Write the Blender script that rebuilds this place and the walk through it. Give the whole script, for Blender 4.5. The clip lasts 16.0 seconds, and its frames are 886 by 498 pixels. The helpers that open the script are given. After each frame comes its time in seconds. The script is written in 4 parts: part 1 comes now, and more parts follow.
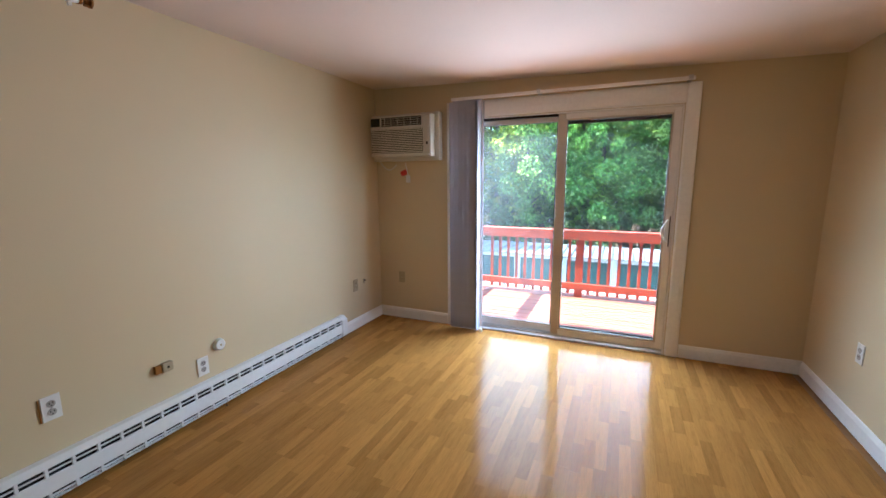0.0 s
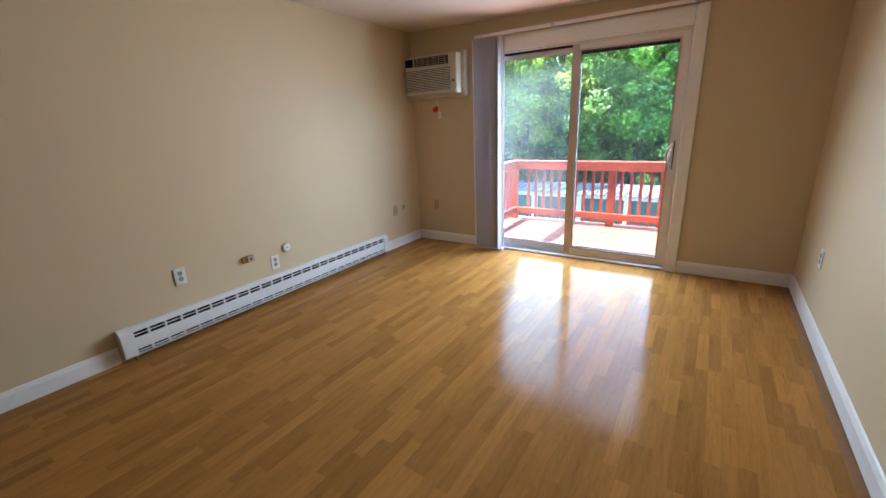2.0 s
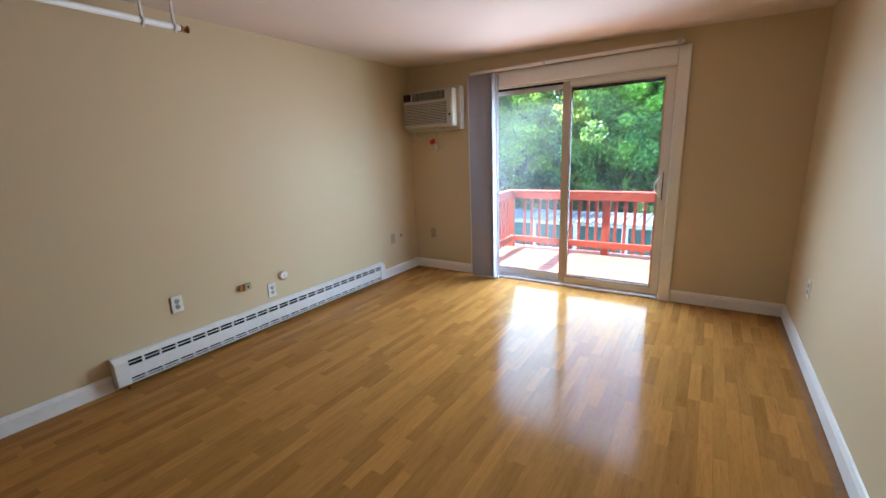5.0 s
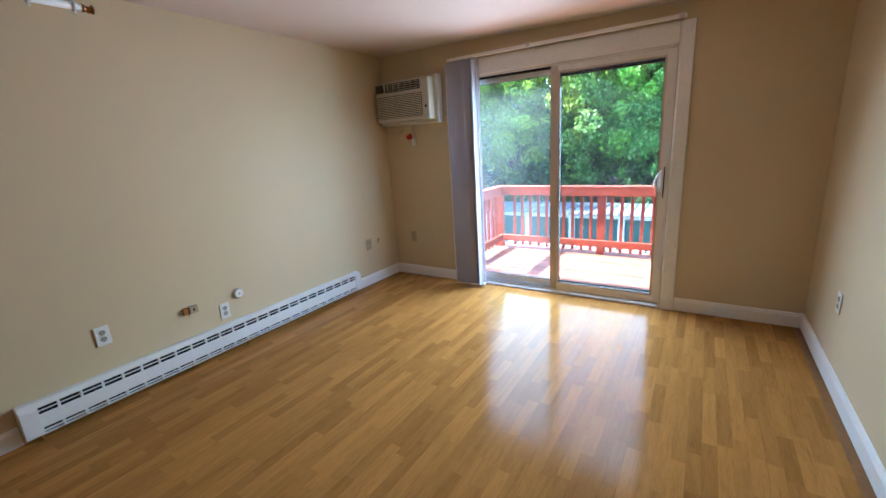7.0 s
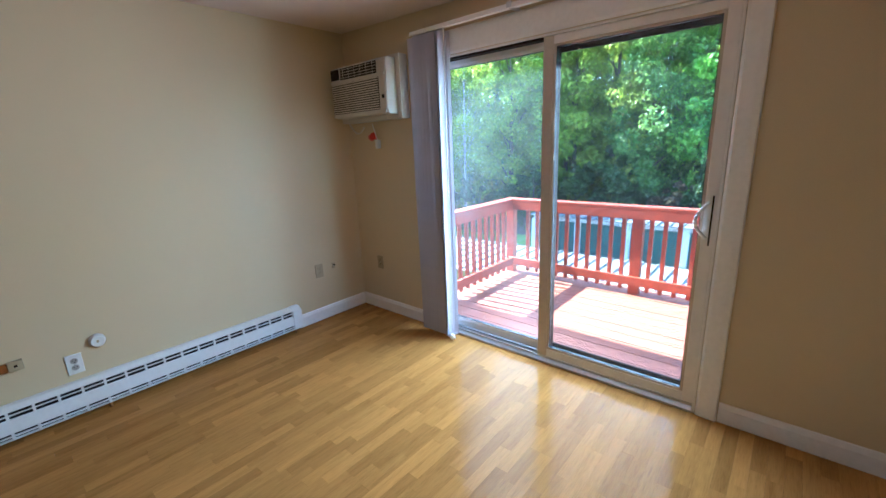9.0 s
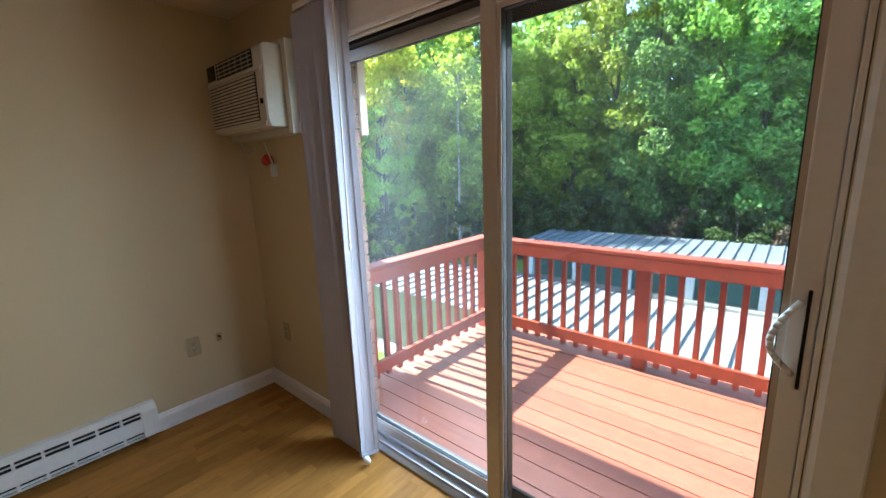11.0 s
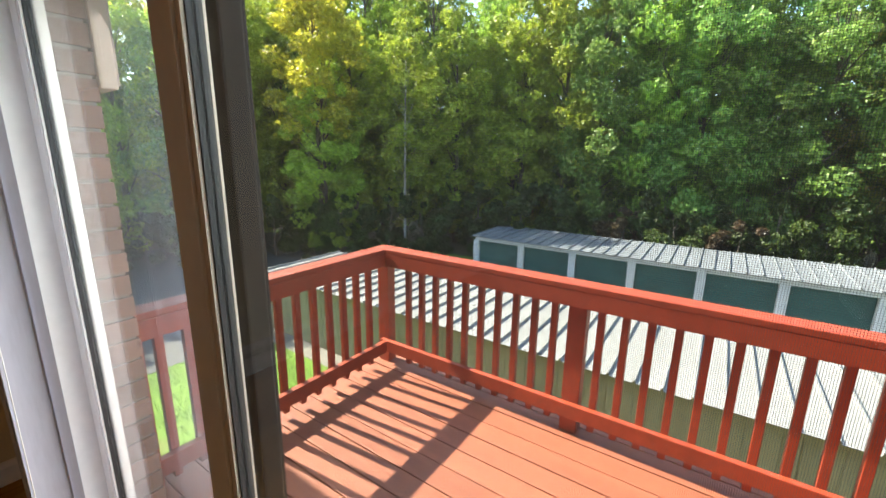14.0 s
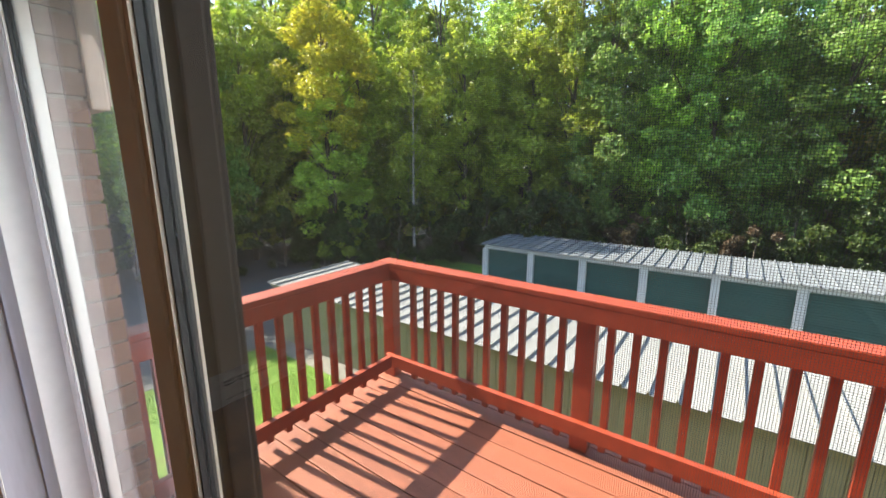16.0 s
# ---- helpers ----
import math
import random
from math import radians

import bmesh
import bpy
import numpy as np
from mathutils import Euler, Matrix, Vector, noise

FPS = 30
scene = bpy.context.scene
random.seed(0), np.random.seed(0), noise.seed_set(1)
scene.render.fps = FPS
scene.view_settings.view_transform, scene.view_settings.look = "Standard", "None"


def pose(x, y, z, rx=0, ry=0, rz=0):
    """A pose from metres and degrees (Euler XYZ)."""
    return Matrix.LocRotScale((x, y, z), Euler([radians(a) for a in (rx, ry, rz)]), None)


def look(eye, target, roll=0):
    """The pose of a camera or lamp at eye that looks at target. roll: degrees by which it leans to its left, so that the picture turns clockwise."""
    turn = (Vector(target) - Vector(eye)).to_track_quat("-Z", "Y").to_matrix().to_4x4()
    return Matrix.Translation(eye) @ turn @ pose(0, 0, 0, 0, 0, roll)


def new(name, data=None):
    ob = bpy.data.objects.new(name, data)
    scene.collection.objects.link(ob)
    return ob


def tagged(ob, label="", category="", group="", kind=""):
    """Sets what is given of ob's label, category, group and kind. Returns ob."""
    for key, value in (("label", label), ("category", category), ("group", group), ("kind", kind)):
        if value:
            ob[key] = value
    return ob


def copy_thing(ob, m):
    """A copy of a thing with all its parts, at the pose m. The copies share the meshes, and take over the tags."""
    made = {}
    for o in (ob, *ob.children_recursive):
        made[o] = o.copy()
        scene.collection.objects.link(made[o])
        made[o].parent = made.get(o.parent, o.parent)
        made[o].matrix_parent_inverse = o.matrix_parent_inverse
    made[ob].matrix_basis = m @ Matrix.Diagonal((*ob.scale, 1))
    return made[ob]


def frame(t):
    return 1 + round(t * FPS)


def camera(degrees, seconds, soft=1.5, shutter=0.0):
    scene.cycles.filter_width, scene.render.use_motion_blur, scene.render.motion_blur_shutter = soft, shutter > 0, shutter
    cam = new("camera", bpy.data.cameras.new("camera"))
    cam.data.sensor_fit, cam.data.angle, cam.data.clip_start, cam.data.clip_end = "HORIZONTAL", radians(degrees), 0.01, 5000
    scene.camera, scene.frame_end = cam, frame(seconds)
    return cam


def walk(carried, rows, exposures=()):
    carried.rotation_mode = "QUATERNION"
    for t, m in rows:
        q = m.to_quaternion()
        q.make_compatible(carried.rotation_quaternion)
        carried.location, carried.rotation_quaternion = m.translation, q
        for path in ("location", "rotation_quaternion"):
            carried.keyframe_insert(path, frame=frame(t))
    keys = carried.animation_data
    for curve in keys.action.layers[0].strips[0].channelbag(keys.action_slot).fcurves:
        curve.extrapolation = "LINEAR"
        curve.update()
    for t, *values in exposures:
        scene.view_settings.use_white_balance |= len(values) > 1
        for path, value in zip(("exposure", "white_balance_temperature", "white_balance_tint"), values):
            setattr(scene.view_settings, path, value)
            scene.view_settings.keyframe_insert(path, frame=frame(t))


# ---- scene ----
cam = camera(95.1, 16.0)
PATH = [
    (0, (2.312, -3.608, 1.434), (1.52, -1.803, 1.098), -0.4),
    (0.5, (2.502, -3.678, 1.429), (1.595, -1.943, 1.023), -2.6),
    (1, (2.619, -3.845, 1.391), (1.678, -2.151, 0.899), -1.5),
    (1.5, (2.805, -3.902, 1.386), (1.802, -2.256, 0.853), -2.3),
    (2, (2.953, -3.954, 1.347), (1.894, -2.363, 0.759), -2.5),
    (2.5, (2.967, -4.003, 1.3), (1.912, -2.441, 0.633), -3.0),
    (3, (2.997, -3.997, 1.311), (1.931, -2.441, 0.645), -3.2),
    (3.5, (2.986, -3.992, 1.355), (1.919, -2.404, 0.772), -3.1),
    (4, (2.999, -3.982, 1.379), (1.935, -2.365, 0.875), -2.8),
    (6.3, (3.015, -3.888, 1.364), (1.924, -2.273, 0.915), -2.3),
    (6.5, (2.987, -3.843, 1.379), (1.896, -2.235, 0.906), -3.2),
    (7, (2.928, -3.526, 1.398), (1.87, -1.903, 0.903), -3.6),
    (7.5, (2.892, -3.241, 1.395), (1.816, -1.639, 0.87), -3.7),
    (8, (2.919, -2.91, 1.395), (1.775, -1.366, 0.844), -3.0),
    (8.5, (2.936, -2.564, 1.385), (1.719, -1.076, 0.832), -2.8),
    (9, (2.948, -2.23, 1.421), (1.673, -0.772, 0.922), -2.4),
    (9.5, (2.968, -1.919, 1.433), (1.63, -0.502, 0.986), -0.5),
    (10, (2.882, -1.581, 1.44), (1.553, -0.15, 1.01), -2.1),
    (10.2, (2.819, -1.514, 1.444), (1.531, -0.038, 1.041), -2.2),
    (12.3, (2.505, -0.622, 1.429), (1.153, 0.788, 0.999), -0.1),
    (12.5, (2.503, -0.591, 1.43), (1.099, 0.766, 0.997), 0.3),
    (13, (2.52, -0.436, 1.433), (1.057, 0.854, 0.991), 1.6),
    (13.5, (2.504, -0.302, 1.421), (1.15, 1.091, 0.948), 1.7),
    (14, (2.414, -0.236, 1.43), (1.312, 1.373, 0.981), 0.8),
    (14.5, (2.388, -0.208, 1.442), (1.47, 1.514, 1.005), 0.2),
    (15, (2.39, -0.199, 1.455), (1.519, 1.547, 1.018), 0.2),
    (15.5, (2.384, -0.172, 1.446), (1.453, 1.545, 1.014), 0.1),
    (16, (2.411, -0.169, 1.453), (1.265, 1.418, 1.042), -0.1),
]
EXPOSURES = [(0.0, 3.95, 5050, 2), (4.0, 4.05, 5050, -1), (6.5, 4.0, 4800, -2), (8.5, 3.85, 4500, -3), (10.2, 3.45, 4450, -4), (12.3, 2.55, 7000, -1), (13.6, 2.5, 6800, 1), (14.4, 2.2, 6600, 5), (16.0, 2.15, 6600, 7)]
walk(cam, [(t, look(eye, target, roll)) for t, eye, target, roll in PATH], EXPOSURES)

# ---- world, sun and daylight ----
SUN_WAY = Vector((1.02, 0.10, -1.0)).normalized()
world = bpy.data.worlds.new("sky")
scene.world = world
world.use_nodes = True
wn, wl = world.node_tree.nodes, world.node_tree.links
sky = wn.new("ShaderNodeTexSky")
sky.sky_type = "NISHITA"
sky.sun_disc = False
sky.sun_elevation = math.asin(-SUN_WAY.z)
sky.sun_rotation = math.atan2(-SUN_WAY.x, -SUN_WAY.y)
sky.air_density, sky.dust_density, sky.ozone_density = 1.0, 1.2, 1.0
wl.new(sky.outputs["Color"], wn["Background"].inputs["Color"])
wn["Background"].inputs["Strength"].default_value = 0.15
sun_data = bpy.data.lights.new("sun", "SUN")
sun_data.energy, sun_data.angle, sun_data.color = 5.0, radians(0.53), (1.0, 0.91, 0.77)
sun = new("sun", sun_data)
sun.rotation_mode = "QUATERNION"
sun.rotation_quaternion = SUN_WAY.to_track_quat("-Z", "Y")
# added area lamp outside the glass door, stands in for the sky's light
def opening_lamp(name, size, size_y, energy, colour, spread, at, turn):
    lamp = bpy.data.lights.new(name, "AREA")
    lamp.shape, lamp.size, lamp.size_y, lamp.energy, lamp.color = "RECTANGLE", size, size_y, energy, colour
    lamp.spread = radians(spread)
    new(name, lamp).matrix_world = Matrix.Translation(at) @ Euler([radians(a) for a in turn]).to_matrix().to_4x4()


opening_lamp("door_sky_fill", 1.76, 1.74, 8.4, (0.83, 0.88, 0.93), 160, (1.79, 0.46, 1.02), (-66, 0, -10))
# added lamp for light thrown up by the sunlit deck, low in the opening
opening_lamp("deck_bounce_fill", 1.70, 0.50, 0.7, (1.0, 0.60, 0.40), 130, (1.79, 0.34, 0.30), (-125, 0, -6))

# ---- materials ----
def ramp(nodes, stops):
    r = nodes.new("ShaderNodeValToRGB")
    while len(r.color_ramp.elements) < len(stops):
        r.color_ramp.elements.new(0.5)
    for e, (p, c) in zip(r.color_ramp.elements, stops):
        e.position, e.color = p, (*c, 1)
    return r


def scaled(c, k):
    return tuple(min(1.0, v * k) for v in c)


def surface(name, colour, rough=0.6, spread=0.12, fine=60.0, coarse=1.5, bump=0.15, metal=0.0, stretch=(1, 1, 1),
            per_object=0.0, per_island=0.0, spot=None, coat=0.0, depth=0.002, rough_spread=0.1, gloss=0.5):
    """A painted or natural surface: colour that varies at two scales, and fine relief."""
    m = bpy.data.materials.new(name)
    m.use_nodes = True
    n, l = m.node_tree.nodes, m.node_tree.links
    b = n["Principled BSDF"]
    tc, mp = n.new("ShaderNodeTexCoord"), n.new("ShaderNodeMapping")
    l.new(tc.outputs["Object"], mp.inputs["Vector"])
    mp.inputs["Scale"].default_value = stretch
    vec = mp.outputs["Vector"]
    if per_object or per_island:
        info = n.new("ShaderNodeObjectInfo") if per_object else n.new("ShaderNodeNewGeometry")
        rnd = info.outputs["Random"] if per_object else info.outputs["Random Per Island"]
        add = n.new("ShaderNodeVectorMath")
        add.operation = "MULTIPLY_ADD"
        add.inputs[0].default_value = (17.0, 31.0, 23.0)
        l.new(rnd, add.inputs[1])
        l.new(vec, add.inputs[2])
        vec = add.outputs[0]
    a, c = n.new("ShaderNodeTexNoise"), n.new("ShaderNodeTexNoise")
    a.inputs["Scale"].default_value, a.inputs["Detail"].default_value = coarse, 4.0
    c.inputs["Scale"].default_value, c.inputs["Detail"].default_value = fine, 5.0
    l.new(vec, a.inputs["Vector"])
    l.new(vec, c.inputs["Vector"])
    mix = n.new("ShaderNodeMath")
    mix.operation = "MULTIPLY_ADD"
    l.new(c.outputs["Fac"], mix.inputs[0])
    mix.inputs[1].default_value = 0.5
    half = n.new("ShaderNodeMath")
    half.operation = "MULTIPLY"
    half.inputs[1].default_value = 0.5
    l.new(a.outputs["Fac"], half.inputs[0])
    l.new(half.outputs[0], mix.inputs[2])
    r = ramp(n, [(0.32, scaled(colour, 1 - spread * 1.6)), (0.5, colour), (0.68, scaled(colour, 1 + spread))])
    l.new(mix.outputs[0], r.inputs["Fac"])
    col = r.outputs["Color"]
    if per_object or per_island:
        hsv = n.new("ShaderNodeHueSaturation")
        mr = n.new("ShaderNodeMapRange")
        k = per_object or per_island
        mr.inputs["To Min"].default_value, mr.inputs["To Max"].default_value = 1 - k, 1 + k
        l.new(rnd, mr.inputs["Value"])
        l.new(mr.outputs[0], hsv.inputs["Value"])
        l.new(col, hsv.inputs["Color"])
        col = hsv.outputs["Color"]
    if spot:
        v = n.new("ShaderNodeTexNoise")
        v.inputs["Scale"].default_value, v.inputs["Detail"].default_value = spot[1], 6.0
        l.new(vec, v.inputs["Vector"])
        s = ramp(n, [(spot[2], (0, 0, 0)), (spot[2] + 0.12, (1, 1, 1))])
        l.new(v.outputs["Fac"], s.inputs["Fac"])
        mx = n.new("ShaderNodeMix")
        mx.data_type = "RGBA"
        mx.inputs[7].default_value = (*spot[0], 1)
        l.new(s.outputs["Color"], mx.inputs[0])
        l.new(col, mx.inputs[6])
        col = mx.outputs[2]
    l.new(col, b.inputs["Base Color"])
    rr = n.new("ShaderNodeMapRange")
    rr.inputs["To Min"].default_value, rr.inputs["To Max"].default_value = max(0.02, rough - rough_spread), min(1, rough + rough_spread)
    l.new(mix.outputs[0], rr.inputs["Value"])
    l.new(rr.outputs[0], b.inputs["Roughness"])
    b.inputs["Metallic"].default_value = metal
    b.inputs["Specular IOR Level"].default_value = gloss
    b.inputs["Coat Weight"].default_value = coat
    b.inputs["Coat Roughness"].default_value = 0.12
    if bump:
        bp = n.new("ShaderNodeBump")
        bp.inputs["Strength"].default_value, bp.inputs["Distance"].default_value = bump, depth
        l.new(c.outputs["Fac"], bp.inputs["Height"])
        l.new(bp.outputs["Normal"], b.inputs["Normal"])
    return m


def foliage(name, dark, light, gold=None):
    m = bpy.data.materials.new(name)
    m.use_nodes = True
    n, l = m.node_tree.nodes, m.node_tree.links
    b, out = n["Principled BSDF"], n["Material Output"]
    geo, info = n.new("ShaderNodeNewGeometry"), n.new("ShaderNodeObjectInfo")
    mid = tuple((p + q) / 2 for p, q in zip(dark, light))
    r = ramp(n, [(0.0, dark), (0.45, mid), (0.9, light), (1.0, gold or light)])
    l.new(geo.outputs["Random Per Island"], r.inputs["Fac"])
    hsv = n.new("ShaderNodeHueSaturation")
    for lo, hi, sock in ((0.485, 0.515, "Hue"), (0.8, 1.25, "Value")):
        mr = n.new("ShaderNodeMapRange")
        mr.inputs["To Min"].default_value, mr.inputs["To Max"].default_value = lo, hi
        l.new(info.outputs["Random"], mr.inputs["Value"])
        l.new(mr.outputs[0], hsv.inputs[sock])
    l.new(r.outputs["Color"], hsv.inputs["Color"])
    l.new(hsv.outputs["Color"], b.inputs["Base Color"])
    b.inputs["Roughness"].default_value = 0.45
    tr = n.new("ShaderNodeBsdfTranslucent")
    l.new(hsv.outputs["Color"], tr.inputs["Color"])
    mx = n.new("ShaderNodeMixShader")
    mx.inputs[0].default_value = 0.50
    l.new(b.outputs[0], mx.inputs[1])
    l.new(tr.outputs[0], mx.inputs[2])
    l.new(mx.outputs[0], out.inputs["Surface"])
    return m


def glass_pane(name, tint=(0.975, 0.985, 0.98), veil=0.02):
    m = bpy.data.materials.new(name)
    m.use_nodes = True
    n, l = m.node_tree.nodes, m.node_tree.links
    n.remove(n["Principled BSDF"])
    out = n["Material Output"]
    t, g, d = (n.new("ShaderNodeBsdf" + k) for k in ("Transparent", "Glossy", "Translucent"))
    t.inputs["Color"].default_value = (*tint, 1)
    g.inputs["Roughness"].default_value = 0.01
    d.inputs["Color"].default_value = (0.75, 0.75, 0.73, 1)
    fr, pw, ma = n.new("ShaderNodeLayerWeight"), n.new("ShaderNodeMath"), n.new("ShaderNodeMath")
    fr.inputs["Blend"].default_value = 0.5
    pw.operation, ma.operation = "POWER", "MULTIPLY_ADD"
    pw.inputs[1].default_value, ma.inputs[1].default_value, ma.inputs[2].default_value = 5.0, 1.0, 0.026
    l.new(fr.outputs["Facing"], pw.inputs[0])
    l.new(pw.outputs[0], ma.inputs[0])
    mx, my = n.new("ShaderNodeMixShader"), n.new("ShaderNodeMixShader")
    l.new(ma.outputs[0], mx.inputs[0])
    l.new(t.outputs[0], mx.inputs[1])
    l.new(g.outputs[0], mx.inputs[2])
    # patchy translucent share paints a haze over the view, besides the gloss
    tc, nz = n.new("ShaderNodeTexCoord"), n.new("ShaderNodeTexNoise")
    nz.inputs["Scale"].default_value, nz.inputs["Detail"].default_value = 1.3, 1.5
    l.new(tc.outputs["Object"], nz.inputs["Vector"])
    mr = n.new("ShaderNodeMapRange")
    mr.inputs["From Min"].default_value, mr.inputs["From Max"].default_value = 0.35, 0.75
    mr.inputs["To Min"].default_value, mr.inputs["To Max"].default_value = veil * 0.2, veil
    l.new(nz.outputs["Fac"], mr.inputs["Value"])
    l.new(mr.outputs[0], my.inputs[0])
    l.new(mx.outputs[0], my.inputs[1])
    l.new(d.outputs[0], my.inputs[2])
    l.new(my.outputs[0], out.inputs["Surface"])
    return m


def insect_mesh(name, pitch, wire):
    m = bpy.data.materials.new(name)
    m.use_nodes = True
    n, l = m.node_tree.nodes, m.node_tree.links
    b, out = n["Principled BSDF"], n["Material Output"]
    b.inputs["Base Color"].default_value = (0.07, 0.07, 0.072, 1)
    b.inputs["Roughness"].default_value = 0.5
    tc, sp = n.new("ShaderNodeTexCoord"), n.new("ShaderNodeSeparateXYZ")
    l.new(tc.outputs["Object"], sp.inputs[0])
    marks = []
    for axis in ("X", "Z"):
        md, lt = n.new("ShaderNodeMath"), n.new("ShaderNodeMath")
        md.operation, lt.operation = "PINGPONG", "LESS_THAN"
        md.inputs[1].default_value, lt.inputs[1].default_value = pitch / 2, wire / 2
        l.new(sp.outputs[axis], md.inputs[0])
        l.new(md.outputs[0], lt.inputs[0])
        marks.append(lt.outputs[0])
    mxm = n.new("ShaderNodeMath")
    mxm.operation = "MAXIMUM"
    l.new(marks[0], mxm.inputs[0])
    l.new(marks[1], mxm.inputs[1])
    t, mx = n.new("ShaderNodeBsdfTransparent"), n.new("ShaderNodeMixShader")
    l.new(mxm.outputs[0], mx.inputs[0])
    l.new(t.outputs[0], mx.inputs[1])
    l.new(b.outputs[0], mx.inputs[2])
    l.new(mx.outputs[0], out.inputs["Surface"])
    return m


WALL = surface("cream_wall_paint", (0.60, 0.485, 0.30), 0.55, 0.03, 220, 0.8, 0.12, depth=0.0012)
CEIL = surface("ceiling_paint", (0.68, 0.57, 0.50), 0.8, 0.03, 130, 1.0, 0.25, depth=0.002)
TRIM = surface("trim_paint", (0.80, 0.77, 0.74), 0.38, 0.04, 40, 2.0, 0.08, depth=0.001)
DOORWHITE = surface("door_vinyl", (0.77, 0.73, 0.69), 0.35, 0.04, 30, 3.0, 0.05, depth=0.001)
HEATER = surface("heater_enamel", (0.78, 0.77, 0.76), 0.35, 0.04, 40, 2.0, 0.05, depth=0.001)
# near black: the shade inside slots and grilles, put into the colour
SLOT = surface("slot_shade_black", (0.006, 0.006, 0.006), 0.7, 0.1, 40, 4, 0)
OAK = surface("oak_strip", (0.37, 0.178, 0.043), 0.15, 0.14, 26, 5, 0.05, stretch=(9, 0.7, 1), per_object=0.19, depth=0.0003, coat=0.0, gloss=0.05, rough_spread=0.03, spot=((0.27, 0.13, 0.04), 6.0, 0.66))
OAK_FAR = surface("oak_strip_rest", (0.37, 0.178, 0.043), 0.15, 0.14, 26, 5, 0.05, stretch=(9, 0.7, 1), per_island=0.19, depth=0.0003, coat=0.0, gloss=0.05, rough_spread=0.03, spot=((0.27, 0.13, 0.04), 6.0, 0.66))
GAP = surface("floor_joint", (0.26, 0.12, 0.03), 0.5, 0.2, 30, 4, 0)
VANE = surface("blind_vane_cloth", (0.47, 0.46, 0.53), 0.7, 0.06, 120, 4, 0.2, stretch=(1, 1, 0.15), depth=0.0008)
ALMOND = surface("almond_plastic", (0.40, 0.325, 0.20), 0.4, 0.05, 60, 8, 0.04)
WHITEPLASTIC = surface("white_plastic", (0.74, 0.73, 0.70), 0.4, 0.04, 60, 8, 0.04)
GREYPLASTIC = surface("worn_grey_plastic", (0.38, 0.36, 0.33), 0.45, 0.06, 60, 8, 0.04)
ACBODY = surface("ac_ivory_plastic", (0.60, 0.56, 0.48), 0.45, 0.05, 60, 5, 0.05)
ACGRILLE = surface("ac_grille_plastic", (0.60, 0.55, 0.46), 0.5, 0.08, 60, 5, 0.05)
BLACKP = surface("black_plastic", (0.012, 0.013, 0.018), 0.25, 0.1, 60, 5, 0)
REDP = surface("red_plastic", (0.55, 0.03, 0.02), 0.4, 0.08, 60, 5, 0)
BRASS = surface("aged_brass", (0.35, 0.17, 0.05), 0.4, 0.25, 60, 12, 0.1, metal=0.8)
STEEL = surface("brushed_metal", (0.55, 0.55, 0.55), 0.35, 0.08, 80, 6, 0.05, metal=0.9)
BRONZE = surface("bronze_screen_frame", (0.016, 0.012, 0.010), 0.6, 0.15, 60, 3, 0.04, gloss=0.1)
RUBBER = surface("black_gasket", (0.015, 0.015, 0.016), 0.6, 0.1, 60, 5, 0)
RAILRED = surface("red_rail_paint", (0.275, 0.041, 0.015), 0.5, 0.16, 22, 3, 0.35, stretch=(1, 1, 1), per_object=0.08, depth=0.003)
DECKRED = surface("faded_red_deck_paint", (0.26, 0.080, 0.043), 0.6, 0.16, 26, 2.5, 0.4, stretch=(0.25, 3, 1), per_object=0.08, depth=0.003, spot=((0.26, 0.08, 0.045), 9.0, 0.66))
BRICK = surface("clay_brick", (0.155, 0.085, 0.066), 0.85, 0.2, 70, 6, 0.6, per_object=0.18, depth=0.003)
BRICKFAR = surface("clay_brick_rest", (0.155, 0.085, 0.066), 0.85, 0.2, 70, 6, 0.6, per_island=0.18, depth=0.003)
MORTAR = surface("mortar", (0.20, 0.18, 0.16), 0.95, 0.1, 90, 5, 0.6, depth=0.003)
SOFFIT = surface("soffit_board", (0.40, 0.30, 0.24), 0.7, 0.1, 30, 2, 0.1)
ROOFMETAL = surface("white_roof_metal", (0.22, 0.22, 0.215), 0.42, 0.07, 18, 0.8, 0.06, depth=0.002, spot=((0.19, 0.185, 0.17), 2.0, 0.66))
# one even tone, darker and bluer than the near roof
ROOFGREY = surface("blue_grey_roof_metal", (0.165, 0.18, 0.20), 0.38, 0.12, 14, 0.6, 0.06, depth=0.002)
SIDING = surface("olive_wood_siding", (0.22, 0.205, 0.118), 0.8, 0.14, 30, 1.2, 0.3, stretch=(3, 3, 0.3), per_island=0.05, depth=0.003)
SHEDPOST = surface("pale_shed_trim", (0.58, 0.57, 0.53), 0.6, 0.08, 30, 2, 0.1)
SHEDDOOR = surface("green_roll_door", (0.045, 0.105, 0.088), 0.5, 0.12, 20, 1.5, 0.05)
CONCRETE = surface("concrete", (0.17, 0.16, 0.135), 0.9, 0.14, 40, 1.2, 0.4, depth=0.004)
LAWN = surface("mown_lawn", (0.13, 0.23, 0.024), 0.95, 0.3, 45, 0.7, 0.8, depth=0.03, spot=((0.17, 0.20, 0.05), 0.9, 0.62))
GRASS = surface("grass_blades", (0.15, 0.29, 0.03), 0.7, 0.3, 30, 2, 0, per_island=0.3)
SOIL = surface("forest_floor", (0.085, 0.070, 0.040), 0.95, 0.35, 12, 0.5, 0.8, depth=0.04, spot=((0.05, 0.075, 0.025), 1.2, 0.55))
ASPHALT = surface("worn_asphalt", (0.075, 0.075, 0.072), 0.9, 0.2, 60, 0.5, 0.5, depth=0.004)
